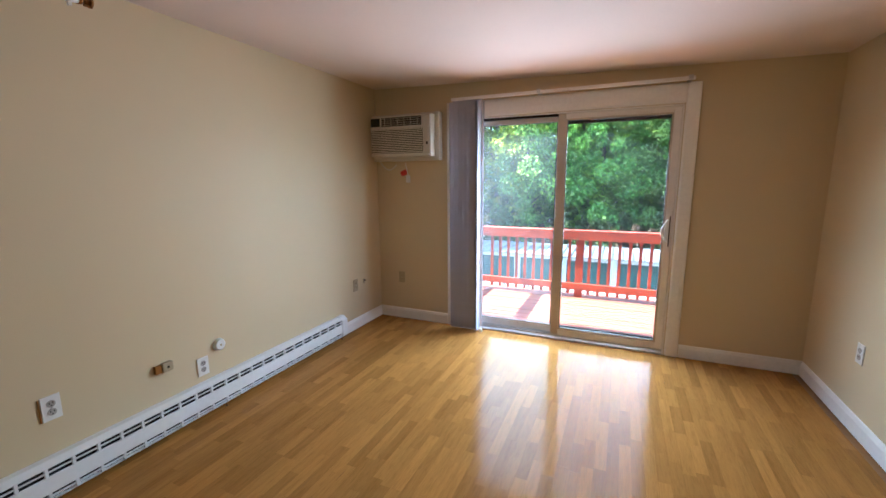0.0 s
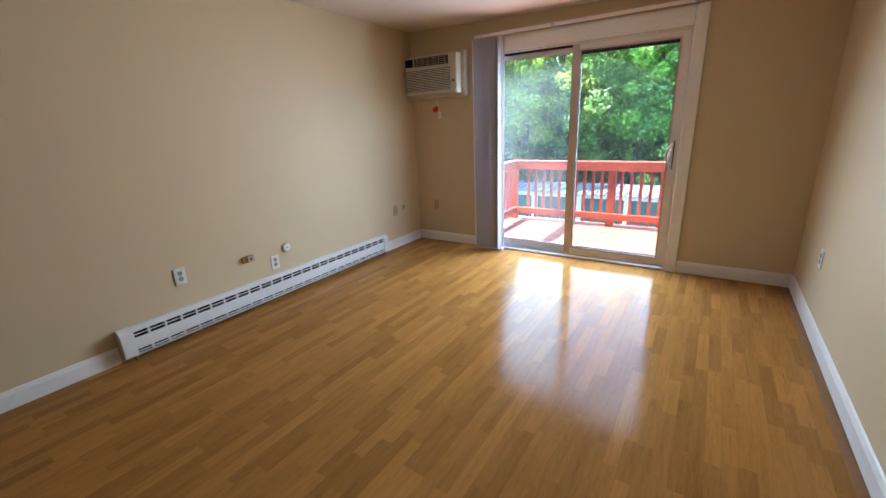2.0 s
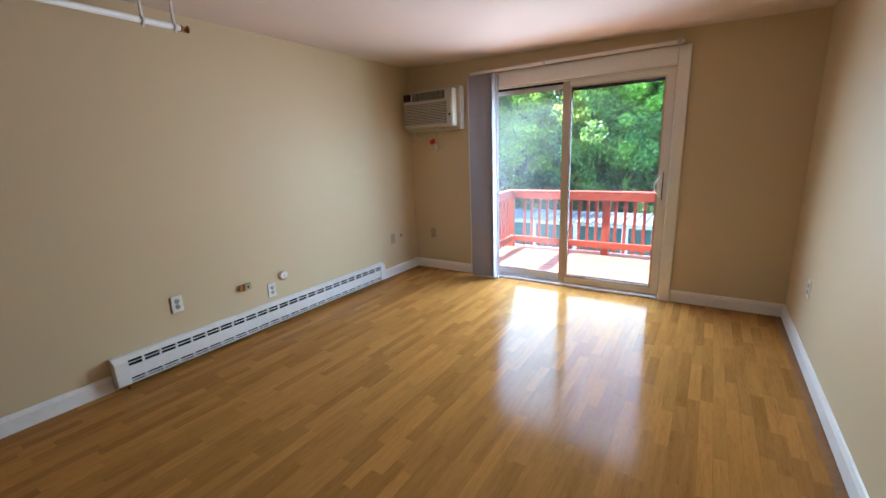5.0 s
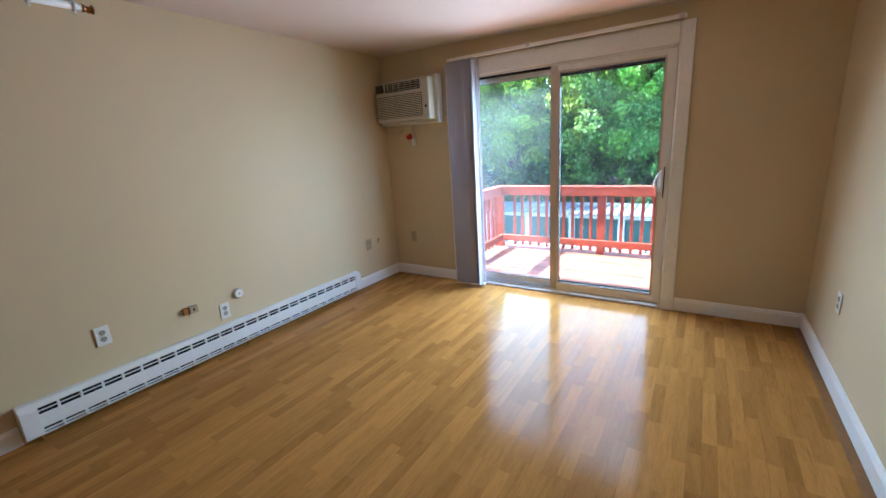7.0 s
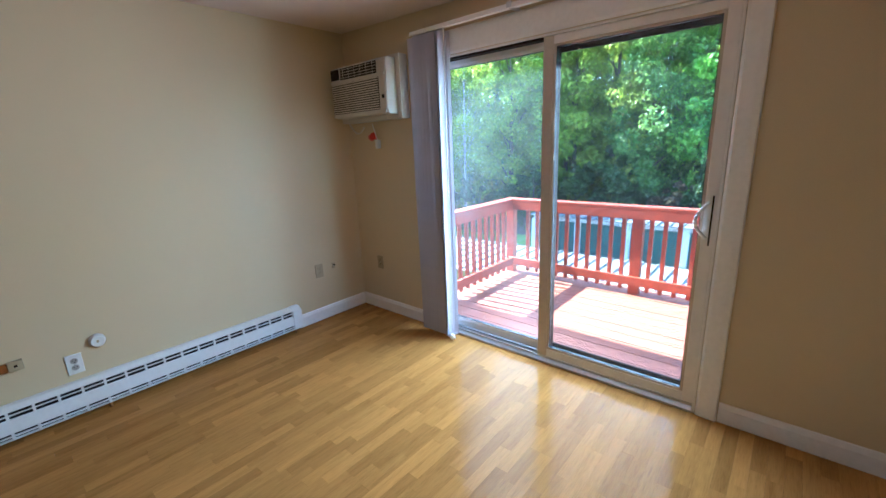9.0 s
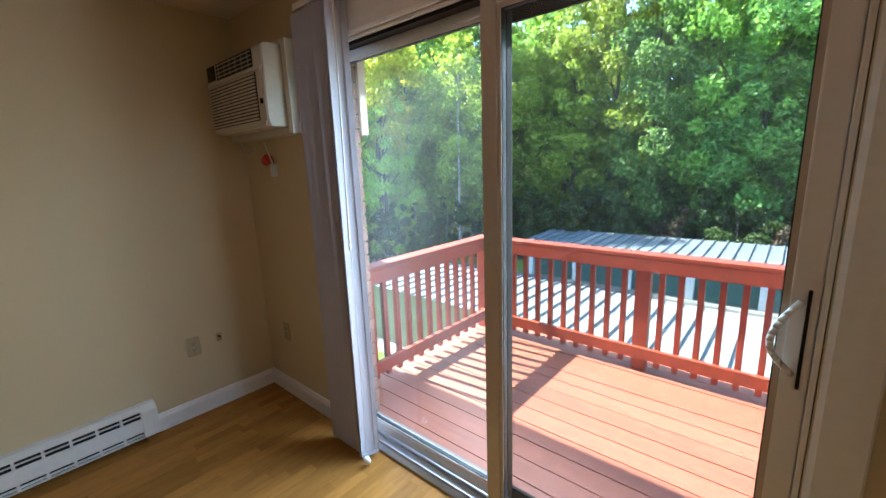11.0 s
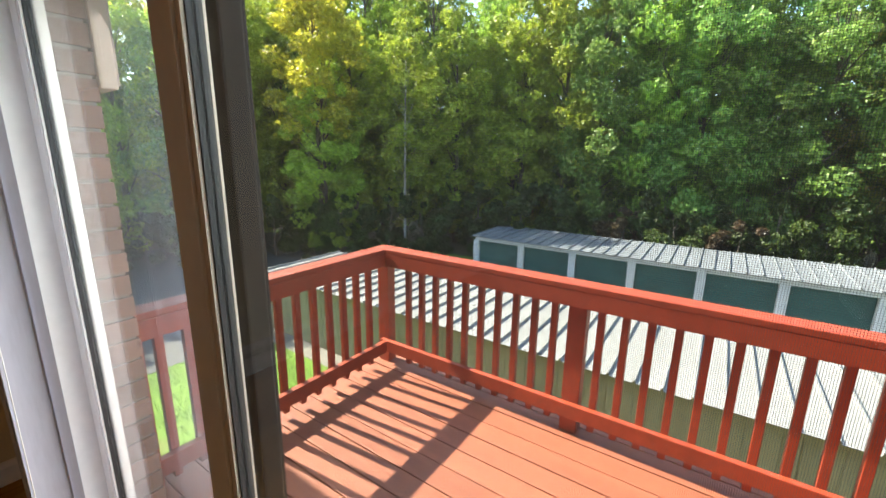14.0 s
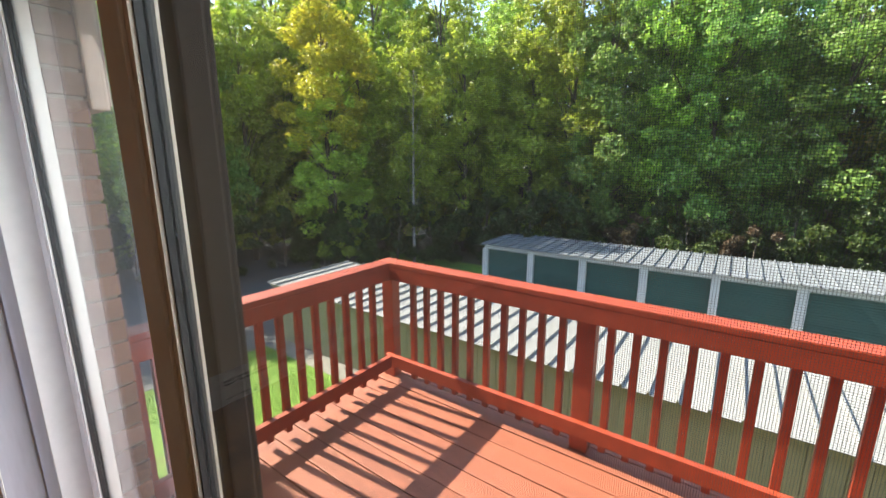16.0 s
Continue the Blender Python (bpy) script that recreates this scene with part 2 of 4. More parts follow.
BARK = surface("grey_brown_bark", (0.12, 0.095, 0.07), 0.9, 0.3, 14, 2, 0.8, stretch=(3, 3, 0.6), depth=0.02)
BIRCH = surface("pale_birch_bark", (0.34, 0.32, 0.28), 0.8, 0.2, 10, 2, 0.3, stretch=(1, 1, 3), spot=((0.06, 0.055, 0.045), 5.0, 0.52), depth=0.01)
LEAFGREEN = foliage("broad_green_leaves", (0.175, 0.275, 0.040), (0.36, 0.50, 0.070), (0.46, 0.54, 0.08))
LEAFLIME = foliage("yellow_green_leaves", (0.23, 0.32, 0.038), (0.42, 0.52, 0.062), (0.52, 0.52, 0.06))
LEAFGOLD = foliage("turning_gold_leaves", (0.34, 0.33, 0.03), (0.56, 0.52, 0.05), (0.60, 0.48, 0.04))
LEAFRUST = foliage("turning_rust_leaves", (0.10, 0.14, 0.03), (0.26, 0.26, 0.055), (0.36, 0.22, 0.06))
LEAFDARK = foliage("dark_green_leaves", (0.11, 0.20, 0.042), (0.24, 0.38, 0.080), (0.33, 0.42, 0.085))
GLASS = glass_pane("clear_glass", veil=0.0028)
GLASSHAZE = glass_pane("hazy_glass", (0.965, 0.98, 0.98), veil=0.027)
# leaf tones darkened, the undergrowth's shade is painted into the colour
SHRUBLEAF = foliage("shaded_shrub_leaves", (0.032, 0.058, 0.013), (0.085, 0.13, 0.026), (0.13, 0.17, 0.03))
LEAFBROWN = foliage("reddish_shrub_leaves", (0.05, 0.045, 0.02), (0.13, 0.085, 0.04), (0.18, 0.10, 0.05))
# white door vinyl made tan: the leading stile's shade is in the colour
SHADEVINYL = surface("shaded_door_vinyl", (0.52, 0.44, 0.36), 0.45, 0.06, 40, 3, 0.05, depth=0.001)
MESH = insect_mesh("insect_screen", 0.0016, 0.00025)


# ---- building helpers ----
def box(bm, x0, y0, z0, x1, y1, z1, bevel=0.0, m=None):
    """A box between two corners, its edges rounded off by a small bevel."""
    x0, x1, y0, y1, z0, z1 = min(x0, x1), max(x0, x1), min(y0, y1), max(y0, y1), min(z0, z1), max(z0, z1)
    v = [bm.verts.new(Vector(p) if m is None else m @ Vector(p)) for p in
         ((x0, y0, z0), (x1, y0, z0), (x1, y1, z0), (x0, y1, z0), (x0, y0, z1), (x1, y0, z1), (x1, y1, z1), (x0, y1, z1))]
    fs = [bm.faces.new([v[i] for i in q]) for q in ((0, 3, 2, 1), (4, 5, 6, 7), (0, 1, 5, 4), (1, 2, 6, 5), (2, 3, 7, 6), (3, 0, 4, 7))]
    if bevel:
        es = list({e for f in fs for e in f.edges})
        bmesh.ops.bevel(bm, geom=es, offset=bevel, segments=2, affect="EDGES", profile=0.6)


def tube(bm, a, b, r0, r1=None, sides=12, cap=True):
    """A round bar from a to b."""
    a, b = Vector(a), Vector(b)
    r1 = r0 if r1 is None else r1
    q = (b - a).to_track_quat("Z", "Y")
    rings = []
    for p, r in ((a, r0), (b, r1)):
        rings.append([bm.verts.new(p + q @ Vector((r * math.cos(k * math.tau / sides), r * math.sin(k * math.tau / sides), 0))) for k in range(sides)])
    for k in range(sides):
        f = bm.faces.new((rings[0][k], rings[0][(k + 1) % sides], rings[1][(k + 1) % sides], rings[1][k]))
        f.smooth = True
    if cap:
        bm.faces.new(rings[0][::-1])
        bm.faces.new(rings[1])


def extrude(bm, outline, a, b, axis="y"):
    """A prism: a closed outline of two coordinates, drawn out along an axis from a to b."""
    def at(p, s):
        return {"x": (s, p[0], p[1]), "y": (p[0], s, p[1]), "z": (p[0], p[1], s)}[axis]
    lo, hi = [bm.verts.new(at(p, a)) for p in outline], [bm.verts.new(at(p, b)) for p in outline]
    k = len(outline)
    for i in range(k):
        bm.faces.new((lo[i], lo[(i + 1) % k], hi[(i + 1) % k], hi[i]))
    bm.faces.new(lo[::-1])
    bm.faces.new(hi)
    bmesh.ops.recalc_face_normals(bm, faces=bm.faces)


def mesh_of(name, bm, material):
    me = bpy.data.meshes.new(name)
    bm.to_mesh(me)
    bm.free()
    me.materials.append(material)
    return me


def part(name, bm, material, parent=None, label=""):
    ob = new(name, mesh_of(name, bm, material))
    if parent is not None:
        ob.parent = parent
    return tagged(ob, label)


def thing(name, at, label, category, group="", kind=""):
    ob = new(name)
    ob.location = at
    ob.empty_display_size = 0.1
    return tagged(ob, label, category, group, kind)


def boxes(*rows, bevel=0.0):
    bm = bmesh.new()
    for r in rows:
        box(bm, *r, bevel=bevel)
    return bm


def structure(name, bm, material, label, category):
    return tagged(new(name, mesh_of(name, bm, material)), label, category, "", "structure")


# ---- the room ----
# unseen back wall set deep, so that less light bounces back
W, BACK = 3.60, -8.20
CEIL_L, CEIL_R = 2.32, 2.228
DOOR_L, DOOR_R, DOOR_TOP = 0.88, 2.705, 1.985
GROUND = -3.60


def ceil_at(x):
    return CEIL_L + (CEIL_R - CEIL_L) * x / W


structure("wall_west", boxes((-0.15, BACK - 0.15, -0.15, 0, 0, 2.5)), WALL, "cream painted plaster wall above a baseboard heater", "wall")
structure("wall_east", boxes((W, BACK - 0.15, -0.15, W + 0.15, 0, 2.5)), WALL, "cream painted plain wall with white baseboard", "wall")
structure("wall_south", boxes((0, BACK - 0.15, -0.15, W, BACK, 2.5)), WALL, "unseen cream wall closing the room, set far back to lessen bounced light", "wall")
structure("wall_north", boxes((-0.15, 0, -0.15, DOOR_L, 0.13, 2.5), (DOOR_R, 0, -0.15, W + 0.15, 0.13, 2.5), (DOOR_L, 0, DOOR_TOP, DOOR_R, 0.13, 2.5),
                              (DOOR_L, 0.0, -0.15, DOOR_R, 0.13, -0.004)), WALL, "cream painted wall around the sliding glass door", "wall")
bm = bmesh.new()
extrude(bm, [(0, CEIL_L), (W, CEIL_R), (W, 2.5), (0, 2.5)], BACK, 0, "y")
structure("ceiling", bm, CEIL, "off-white painted ceiling catching warm light", "ceiling")
floor = structure("floor", boxes((0, BACK, -0.15, W, 0, -0.004)), GAP, "glossy honey oak strip floor with short planks", "floor")


def baseboard(name, a, b, side):
    """A moulded baseboard along a wall from a to b."""
    outline = [(0, 0.003), (0.016, 0.003), (0.016, 0.082), (0.012, 0.092), (0.008, 0.104), (0.002, 0.108), (0, 0.108)]
    bm = bmesh.new()
    if side == "west":
        extrude(bm, outline, a, b, "y")
    elif side == "east":
        extrude(bm, [(W - p, z) for p, z in outline], a, b, "y")
    else:
        extrude(bm, [(-p, z) for p, z in outline], a, b, "x")
    return structure(name, bm, TRIM, "white painted wooden baseboard along the wall", "baseboard")


baseboard("baseboard_west_1", -0.69, -0.018, "west")
baseboard("baseboard_west_2", BACK, -3.215, "west")
baseboard("baseboard_east", BACK, -0.018, "east")
baseboard("baseboard_north_1", 0.0, 0.782, "north")
baseboard("baseboard_north_2", 2.806, W, "north")

# casing round the door
casing = thing("door_casing", (0, 0, 0), "wide white painted casing around the sliding door", "trim", "", "structure")
bm = bmesh.new()
extrude(bm, [(2.708, 0.0), (2.708, -0.012), (2.72, -0.018), (2.77, -0.022), (2.797, -0.022), (2.802, -0.016), (2.802, 0.0)], 0.002, 2.128, "z")
part("side_board", bm, TRIM, casing)
bm = bmesh.new()
extrude(bm, [(0.877, 0.0), (0.877, -0.012), (0.865, -0.018), (0.815, -0.022), (0.79, -0.022), (0.785, -0.016), (0.785, 0.0)], 0.002, 2.128, "z")
part("side_board", bm, TRIM, casing)
bm = bmesh.new()
extrude(bm, [(0.0, 1.987), (-0.012, 1.987), (-0.018, 2.0), (-0.021, 2.045), (-0.021, 2.122), (-0.016, 2.128), (0.0, 2.128)], 0.878, 2.707, "x")
part("head_board", bm, TRIM, casing)

# sliding glass door: frame, outer fixed panel, inner sliding panel, screen
door = thing("door_1", (1.79, 0.06, 0), "closed white sliding glass door with dark screen outside", "sliding door", "", "structure")


def dpart(name, bm, material, parent=door, label=""):
    bmesh.ops.translate(bm, verts=bm.verts, vec=(-1.79, -0.06, 0))
    return part(name, bm, material, parent, label)


dpart("jamb", boxes((DOOR_L + 0.002, 0.0, 0.0, DOOR_L + 0.015, 0.135, DOOR_TOP - 0.002), bevel=0.002), DOORWHITE)
dpart("jamb", boxes((DOOR_R - 0.014, 0.0, 0.0, DOOR_R - 0.002, 0.135, DOOR_TOP - 0.002), bevel=0.002), DOORWHITE)
dpart("head", boxes((DOOR_L + 0.016, 0.0, 1.972, DOOR_R - 0.015, 0.135, DOOR_TOP - 0.002), bevel=0.002), DOORWHITE)
bm = bmesh.new()
extrude(bm, [(-0.012, 0.001), (-0.012, 0.014), (0.004, 0.026), (0.010, 0.026), (0.010, 0.040), (0.016, 0.040), (0.016, 0.022), (0.058, 0.022),
             (0.058, 0.036), (0.064, 0.036), (0.064, 0.020), (0.105, 0.020), (0.105, 0.034), (0.111, 0.034), (0.111, 0.014), (0.15, 0.004), (0.15, 0.001)], DOOR_L + 0.016, DOOR_R - 0.015, "x")
dpart("sill_track", bm, STEEL, door, "aluminium sill with sliding tracks")


def panel(name, x0, x1, y0, y1, stile_l, stile_r, haze, label, meeting=DOORWHITE, first=DOORWHITE):
    """One glazed panel: two stiles, two rails, a rubber gasket and a pane."""
    z0, z1, low, top = 0.040, 1.970, 0.052, 0.042
    p = dpart(name, boxes((x0, y0, z0, x0 + stile_l, y1, z1), bevel=0.004), first, door, label)
    sub = lambda nm, bm, mt, lb="": dpart_under(nm, bm, mt, p, lb)
    sub("stile", boxes((x1 - stile_r, y0, z0, x1, y1, z1), bevel=0.004), meeting)
    sub("bottom_rail", boxes((x0 + stile_l, y0 + 0.001, z0, x1 - stile_r, y1 - 0.001, z0 + low), bevel=0.003), DOORWHITE)
    sub("top_rail", boxes((x0 + stile_l, y0 + 0.001, z1 - top, x1 - stile_r, y1 - 0.001, z1), bevel=0.003), DOORWHITE)
    gx0, gx1, gz0, gz1, ym = x0 + stile_l, x1 - stile_r, z0 + low, z1 - top, (y0 + y1) / 2
    for nm, mt, g0, g1, dy, lb in (("glazing_bead", first, 0.0, 0.013, 0.015, ""), ("gasket", RUBBER, 0.013, 0.016, 0.010, "black rubber glazing gasket")):
        sub(nm, boxes((gx0 + g0, ym - dy, gz0 + g0, gx0 + g1, ym + dy, gz1 - g0), (gx1 - g1, ym - dy, gz0 + g0, gx1 - g0, ym + dy, gz1 - g0),
                      (gx0 + g1, ym - dy, gz0 + g0, gx1 - g1, ym + dy, gz0 + g1), (gx0 + g1, ym - dy, gz1 - g1, gx1 - g1, ym + dy, gz1 - g0)), mt, lb)
    g = 0.016
    pane = sub("pane", boxes((gx0 + g, ym - 0.002, gz0 + g, gx1 - g, ym + 0.002, gz1 - g)), haze, "clear window glass")
    pane.visible_shadow = False
    return p


def dpart_under(name, bm, material, parent, label=""):
    bmesh.ops.translate(bm, verts=bm.verts, vec=(-1.79, -0.06, 0))
    return part(name, bm, material, parent, label)


panel("fixed_panel", 0.897, 1.856, 0.066, 0.102, 0.062, 0.066, GLASSHAZE, "fixed outer panel with hazy glass", BRONZE)
slider = panel("sliding_panel", 1.788, 2.690, 0.014, 0.054, 0.062, 0.052, GLASS, "sliding inner panel with a pull handle", DOORWHITE, SHADEVINYL)
# pull handle and latch plate on the sliding panel
bm = bmesh.new()
pts = [Vector((2.658 - 0.045 * math.sin(k * math.pi / 12), 0.010 - 0.042 * math.sin(k * math.pi / 12), 0.935 + 0.175 * k / 12)) for k in range(13)]
for a, b in zip(pts, pts[1:]):
    tube(bm, a, b, 0.0075, sides=10)
dpart_under("handle", bm, WHITEPLASTIC, slider, "curved white pull handle")
dpart_under("latch_plate", boxes((2.668, 0.009, 0.90, 2.675, 0.0138, 1.14), bevel=0.002), BRONZE, slider, "long dark latch slot")
# solid dark strip in place of the shade in the open track
dpart("track_gap_shade", boxes((DOOR_L + 0.02, 0.013, 1.957, 1.785, 0.060, 1.9715)), BRONZE, door, "dark strip painting the shade of the empty upper track")
# insect screen, outermost track
sx0, sx1, sy0, sy1 = 1.762, 2.688, 0.114, 0.130
scr = dpart("screen", boxes((sx0, sy0, 0.036, sx0 + 0.055, sy1, 1.950), bevel=0.003), BRONZE, door, "sliding insect screen in a dark bronze frame")
for nm, row in (("stile", (sx1 - 0.05, sy0, 0.036, sx1, sy1, 1.950)), ("bottom_rail", (sx0 + 0.055, sy0, 0.036, sx1 - 0.05, sy1, 0.095)), ("top_rail", (sx0 + 0.055, sy0, 1.897, sx1 - 0.05, sy1, 1.950))):
    dpart_under(nm, boxes(row, bevel=0.003), BRONZE, scr)
bm = bmesh.new()
bm.faces.new([bm.verts.new(p) for p in ((sx0 + 0.055, 0.122, 0.095), (sx1 - 0.05, 0.122, 0.095), (sx1 - 0.05, 0.122, 1.897), (sx0 + 0.055, 0.122, 1.897))])
net = dpart_under("mesh", bm, MESH, scr, "fine dark woven insect mesh")

# vertical blind, stacked at one side
blind = thing("vertical_blind", (1.0, -0.075, 0), "pale grey vertical blind pulled aside, hanging by the door", "blind")
bm = bmesh.new()
box(bm, -0.14, -0.022, 2.134, 1.745, 0.028, 2.154, 0.003)
box(bm, -0.14, -0.024, 2.128, 1.745, -0.018, 2.136)
part("headrail", bm, TRIM, blind, "slim white headrail")
for x in (0.62, 1.70):
    part("bracket", boxes((x, -0.028, 2.131, x + 0.03, 0.072, 2.162), bevel=0.003), STEEL, blind)


def vane_mesh():
    bm = bmesh.new()
    cols = 7
    front = []
    for k in range(cols + 1):
        u = k / cols - 0.5
        front.append((u * 0.092, 0.009 * (1 - (2 * u) ** 2)))
    rows = [0.03, 0.5, 1.05, 1.6, 2.116]
    grid = [[bm.verts.new((x, y, z)) for x, y in front] for z in rows]
    back = [[bm.verts.new((x, y + 0.0012, z)) for x, y in front] for z in rows]
    for a in range(len(rows) - 1):
        for k in range(cols):
            for g, flip in ((grid, 1), (back, 0)):
                q = [g[a][k], g[a][k + 1], g[a + 1][k + 1], g[a + 1][k]]
                bm.faces.new(q if flip else q[::-1]).smooth = True
    box(bm, -0.012, 0.004, 2.112, 0.012, 0.012, 2.130)
    box(bm, -0.045, 0.000, 0.018, 0.045, 0.006, 0.034)
    return mesh_of("vane", bm, VANE)


vm = vane_mesh()
vr = random.Random(4)
for k in range(16):
    v = new("vane", vm)
    v.parent = blind
    x = -0.112 + 0.0165 * k
    v.matrix_local = pose(x, 0.0, 0, vr.uniform(-0.15, 0.15), vr.uniform(-0.2, 0.2), 36 + vr.uniform(-3, 3) + (38 if k > 13 else 0))
bm = bmesh.new()
tube(bm, (0.176, -0.05, 1.12), (0.158, -0.02, 2.130), 0.0035, sides=8)
tube(bm, (0.176, -0.05, 1.12), (0.1765, -0.0507, 1.09), 0.006, 0.004, sides=8)
part("wand", bm, WHITEPLASTIC, blind, "thin tilt wand")
bm = bmesh.new()
tube(bm, (0.165, -0.045, 0.02), (0.165, -0.045, 0.05), 0.02, 0.012, sides=10)
tube(bm, (0.165, -0.045, 0.05), (0.165, -0.03, 2.130), 0.0012, sides=6)
part("pull_cord", bm, WHITEPLASTIC, blind)

# ---- baseboard heater ----
HY0, HY1 = -3.21, -0.70
heater = thing("baseboard_heater", (0, HY0, 0), "long white enamelled hot-water baseboard heater along the wall", "heater")
L = HY1 - HY0
bm = bmesh.new()
extrude(bm, [(0.002, 0.03), (0.008, 0.03), (0.008, 0.200), (0.036, 0.200), (0.058, 0.190), (0.066, 0.188), (0.066, 0.194), (0.038, 0.212), (0.002, 0.212)], 0.03, L - 0.03, "y")
part("back_plate", bm, HEATER, heater)
bm = bmesh.new()
extrude(bm, [(0.058, 0.076), (0.066, 0.070), (0.070, 0.074), (0.070, 0.146), (0.064, 0.150), (0.058, 0.148)], 0.03, L - 0.03, "y")
part("front_panel", bm, HEATER, heater)
# solid black filling, paints the shade seen through the heater slots
part("slot_shade_block", boxes((0.010, 0.03, 0.036, 0.050, L - 0.03, 0.186)), SLOT, heater, "black block that paints the shade inside the slots")
bm = bmesh.new()
extrude(bm, [(0.058, 0.1685), (0.0685, 0.1675), (0.0685, 0.1705), (0.058, 0.1715)], 0.03, L - 0.03, "y")
extrude(bm, [(0.058, 0.052), (0.066, 0.050), (0.067, 0.056), (0.058, 0.058)], 0.03, L - 0.03, "y")
extrude(bm, [(0.040, 0.034), (0.060, 0.030), (0.062, 0.036), (0.042, 0.040)], 0.03, L - 0.03, "y")
part("damper_bar", bm, HEATER, heater)
n = 24
divider = mesh_of("slot_divider", boxes((0.054, -0.006, 0.036, 0.0675, 0.006, 0.192)), HEATER)
for k in range(1, n):
    d = new("slot_divider", divider)
    d.parent = heater
    d.location = (0, 0.06 + (L - 0.12) * k / n, 0)
for y in (0.0, L - 0.075):
    bm = bmesh.new()
    extrude(bm, [(0.002, 0.028), (0.060, 0.028), (0.075, 0.042), (0.075, 0.186), (0.040, 0.216), (0.002, 0.216)], y, y + 0.075, "y")
    bmesh.ops.bevel(bm, geom=bm.edges[:], offset=0.003, segments=2, affect="EDGES")
    part("end_cap", bm, HEATER, heater)
for y in (0.06, L * 0.5, L - 0.06):
    bm = bmesh.new()
    tube(bm, (0.05, y, 0.0), (0.05, y, 0.034), 0.008, sides=8)
    part("foot", bm, BRASS, heater)

# ---- wall plates ----
def plate(name, at, turn, material, label, w=0.072, h=0.116, holes="duplex", category="outlet"):
    """A wall plate, facing +x before its turn about z."""
    p = thing(name, at, label, category)
    p.rotation_euler = (0, 0, radians(turn))
    part("cover", boxes((0, -w / 2, -h / 2, 0.006, w / 2, h / 2), bevel=0.0025), material, p)
    if holes == "duplex":
        for s in (-1, 1):
            bm = bmesh.new()
            tube(bm, (0.0055, 0, s * 0.02), (0.0085, 0, s * 0.02), 0.0165, sides=16)
            sock = part("socket", bm, GREYPLASTIC if material is WHITEPLASTIC else material, p)
            part("slot", boxes((0.0086, -0.008, s * 0.02 - 0.001, 0.0094, -0.0055, s * 0.02 + 0.008), (0.0086, 0.0055, s * 0.02 - 0.001, 0.0094, 0.008, s * 0.02 + 0.008),
                               (0.0086, -0.002, s * 0.02 - 0.010, 0.0094, 0.002, s * 0.02 - 0.006)), BLACKP, sock)
    elif holes == "jack":
        part("jack_hole", boxes((0.006, -0.006, -0.006, 0.0068, 0.006, 0.006)), BLACKP, p)
    bm = bmesh.new()
    tube(bm, (0.0058, 0, 0), (0.0072, 0, 0), 0.003, sides=8)
    part("screw", bm, STEEL, p)
    return p


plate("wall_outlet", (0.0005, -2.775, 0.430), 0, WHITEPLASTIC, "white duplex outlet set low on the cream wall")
# thin brown strip, paints the shade along the cover's edge
part("cover_shade_strip", boxes((0.0, -0.044, -0.056, 0.004, -0.040, 0.053)), BRASS, bpy.data.objects["wall_outlet"], "brown strip painting the shade beside the cover")
plate("wall_outlet", (0.0005, -2.053, 0.308), 0, WHITEPLASTIC, "white duplex outlet just above the baseboard heater")
plate("wall_outlet", (0.0005, -0.457, 0.433), 0, ALMOND, "almond blank-looking outlet near the room corner")
plate("wall_outlet", (0.262, -0.0005, 0.440), -90, ALMOND, "almond outlet on the wall below the air conditioner")
plate("wall_outlet", (W - 0.0005, -0.70, 0.452), 180, WHITEPLASTIC, "white outlet on the plain wall")
cx = plate("cable_jack", (0.0005, -0.315, 0.445), 0, ALMOND, "small coaxial cable jack in the wall corner", 0.03, 0.05, "none", "cable jack")
bm = bmesh.new()
tube(bm, (0.006, 0, 0.008), (0.022, 0, 0.008), 0.006, 0.005, sides=10)
part("connector", bm, BLACKP, cx, "dark threaded connector")
tj = thing("telephone_jack", (0.0, -2.285, 0.405), "yellowed surface-mounted telephone jack box on the wall", "phone jack")
part("box", boxes((0.0005, -0.012, -0.026, 0.028, 0.045, 0.026), bevel=0.004), ALMOND, tj)
part("side_cover", boxes((0.0005, -0.048, -0.024, 0.020, -0.013, 0.022), bevel=0.004), BRASS, tj, "brownish exposed terminal side")
part("jack_hole", boxes((0.0281, 0.010, -0.006, 0.0288, 0.022, 0.006)), BLACKP, tj)
dc = thing("round_wall_cap", (0.0, -1.935, 0.406), "round white plastic cap on the wall", "wall cap")
bm = bmesh.new()
tube(bm, (0.0005, 0, 0), (0.018, 0, 0), 0.040, 0.037, sides=28)
tube(bm, (0.018, 0, 0), (0.024, 0, 0), 0.037, 0.028, sides=28)
part("cap", bm, WHITEPLASTIC, dc)
bm = bmesh.new()
tube(bm, (0.024, 0.0, 0.0), (0.027, 0, 0), 0.007, sides=12)
part("knob", bm, ALMOND, dc)

# ---- through-wall air conditioner ----
ac = thing("air_conditioner", (0.375, 0, 1.607), "ivory through-wall air conditioner with louvred grille", "air conditioner")
X = lambda v: (v - 0.375) * 0.99 - 0.008
bm = bmesh.new()
for r in ((0.018, -0.080, 0.012, 0.055, -0.0005, 0.448), (0.700, -0.080, 0.012, 0.742, -0.0005, 0.448), (0.055, -0.080, 0.012, 0.700, -0.0005, 0.046), (0.055, -0.080, 0.425, 0.700, -0.0005, 0.448)):
    box(bm, X(r[0]), r[1], r[2], X(r[3]), r[4], r[5], 0.004)
part("sleeve_trim", bm, ACBODY, ac)
bm = bmesh.new()
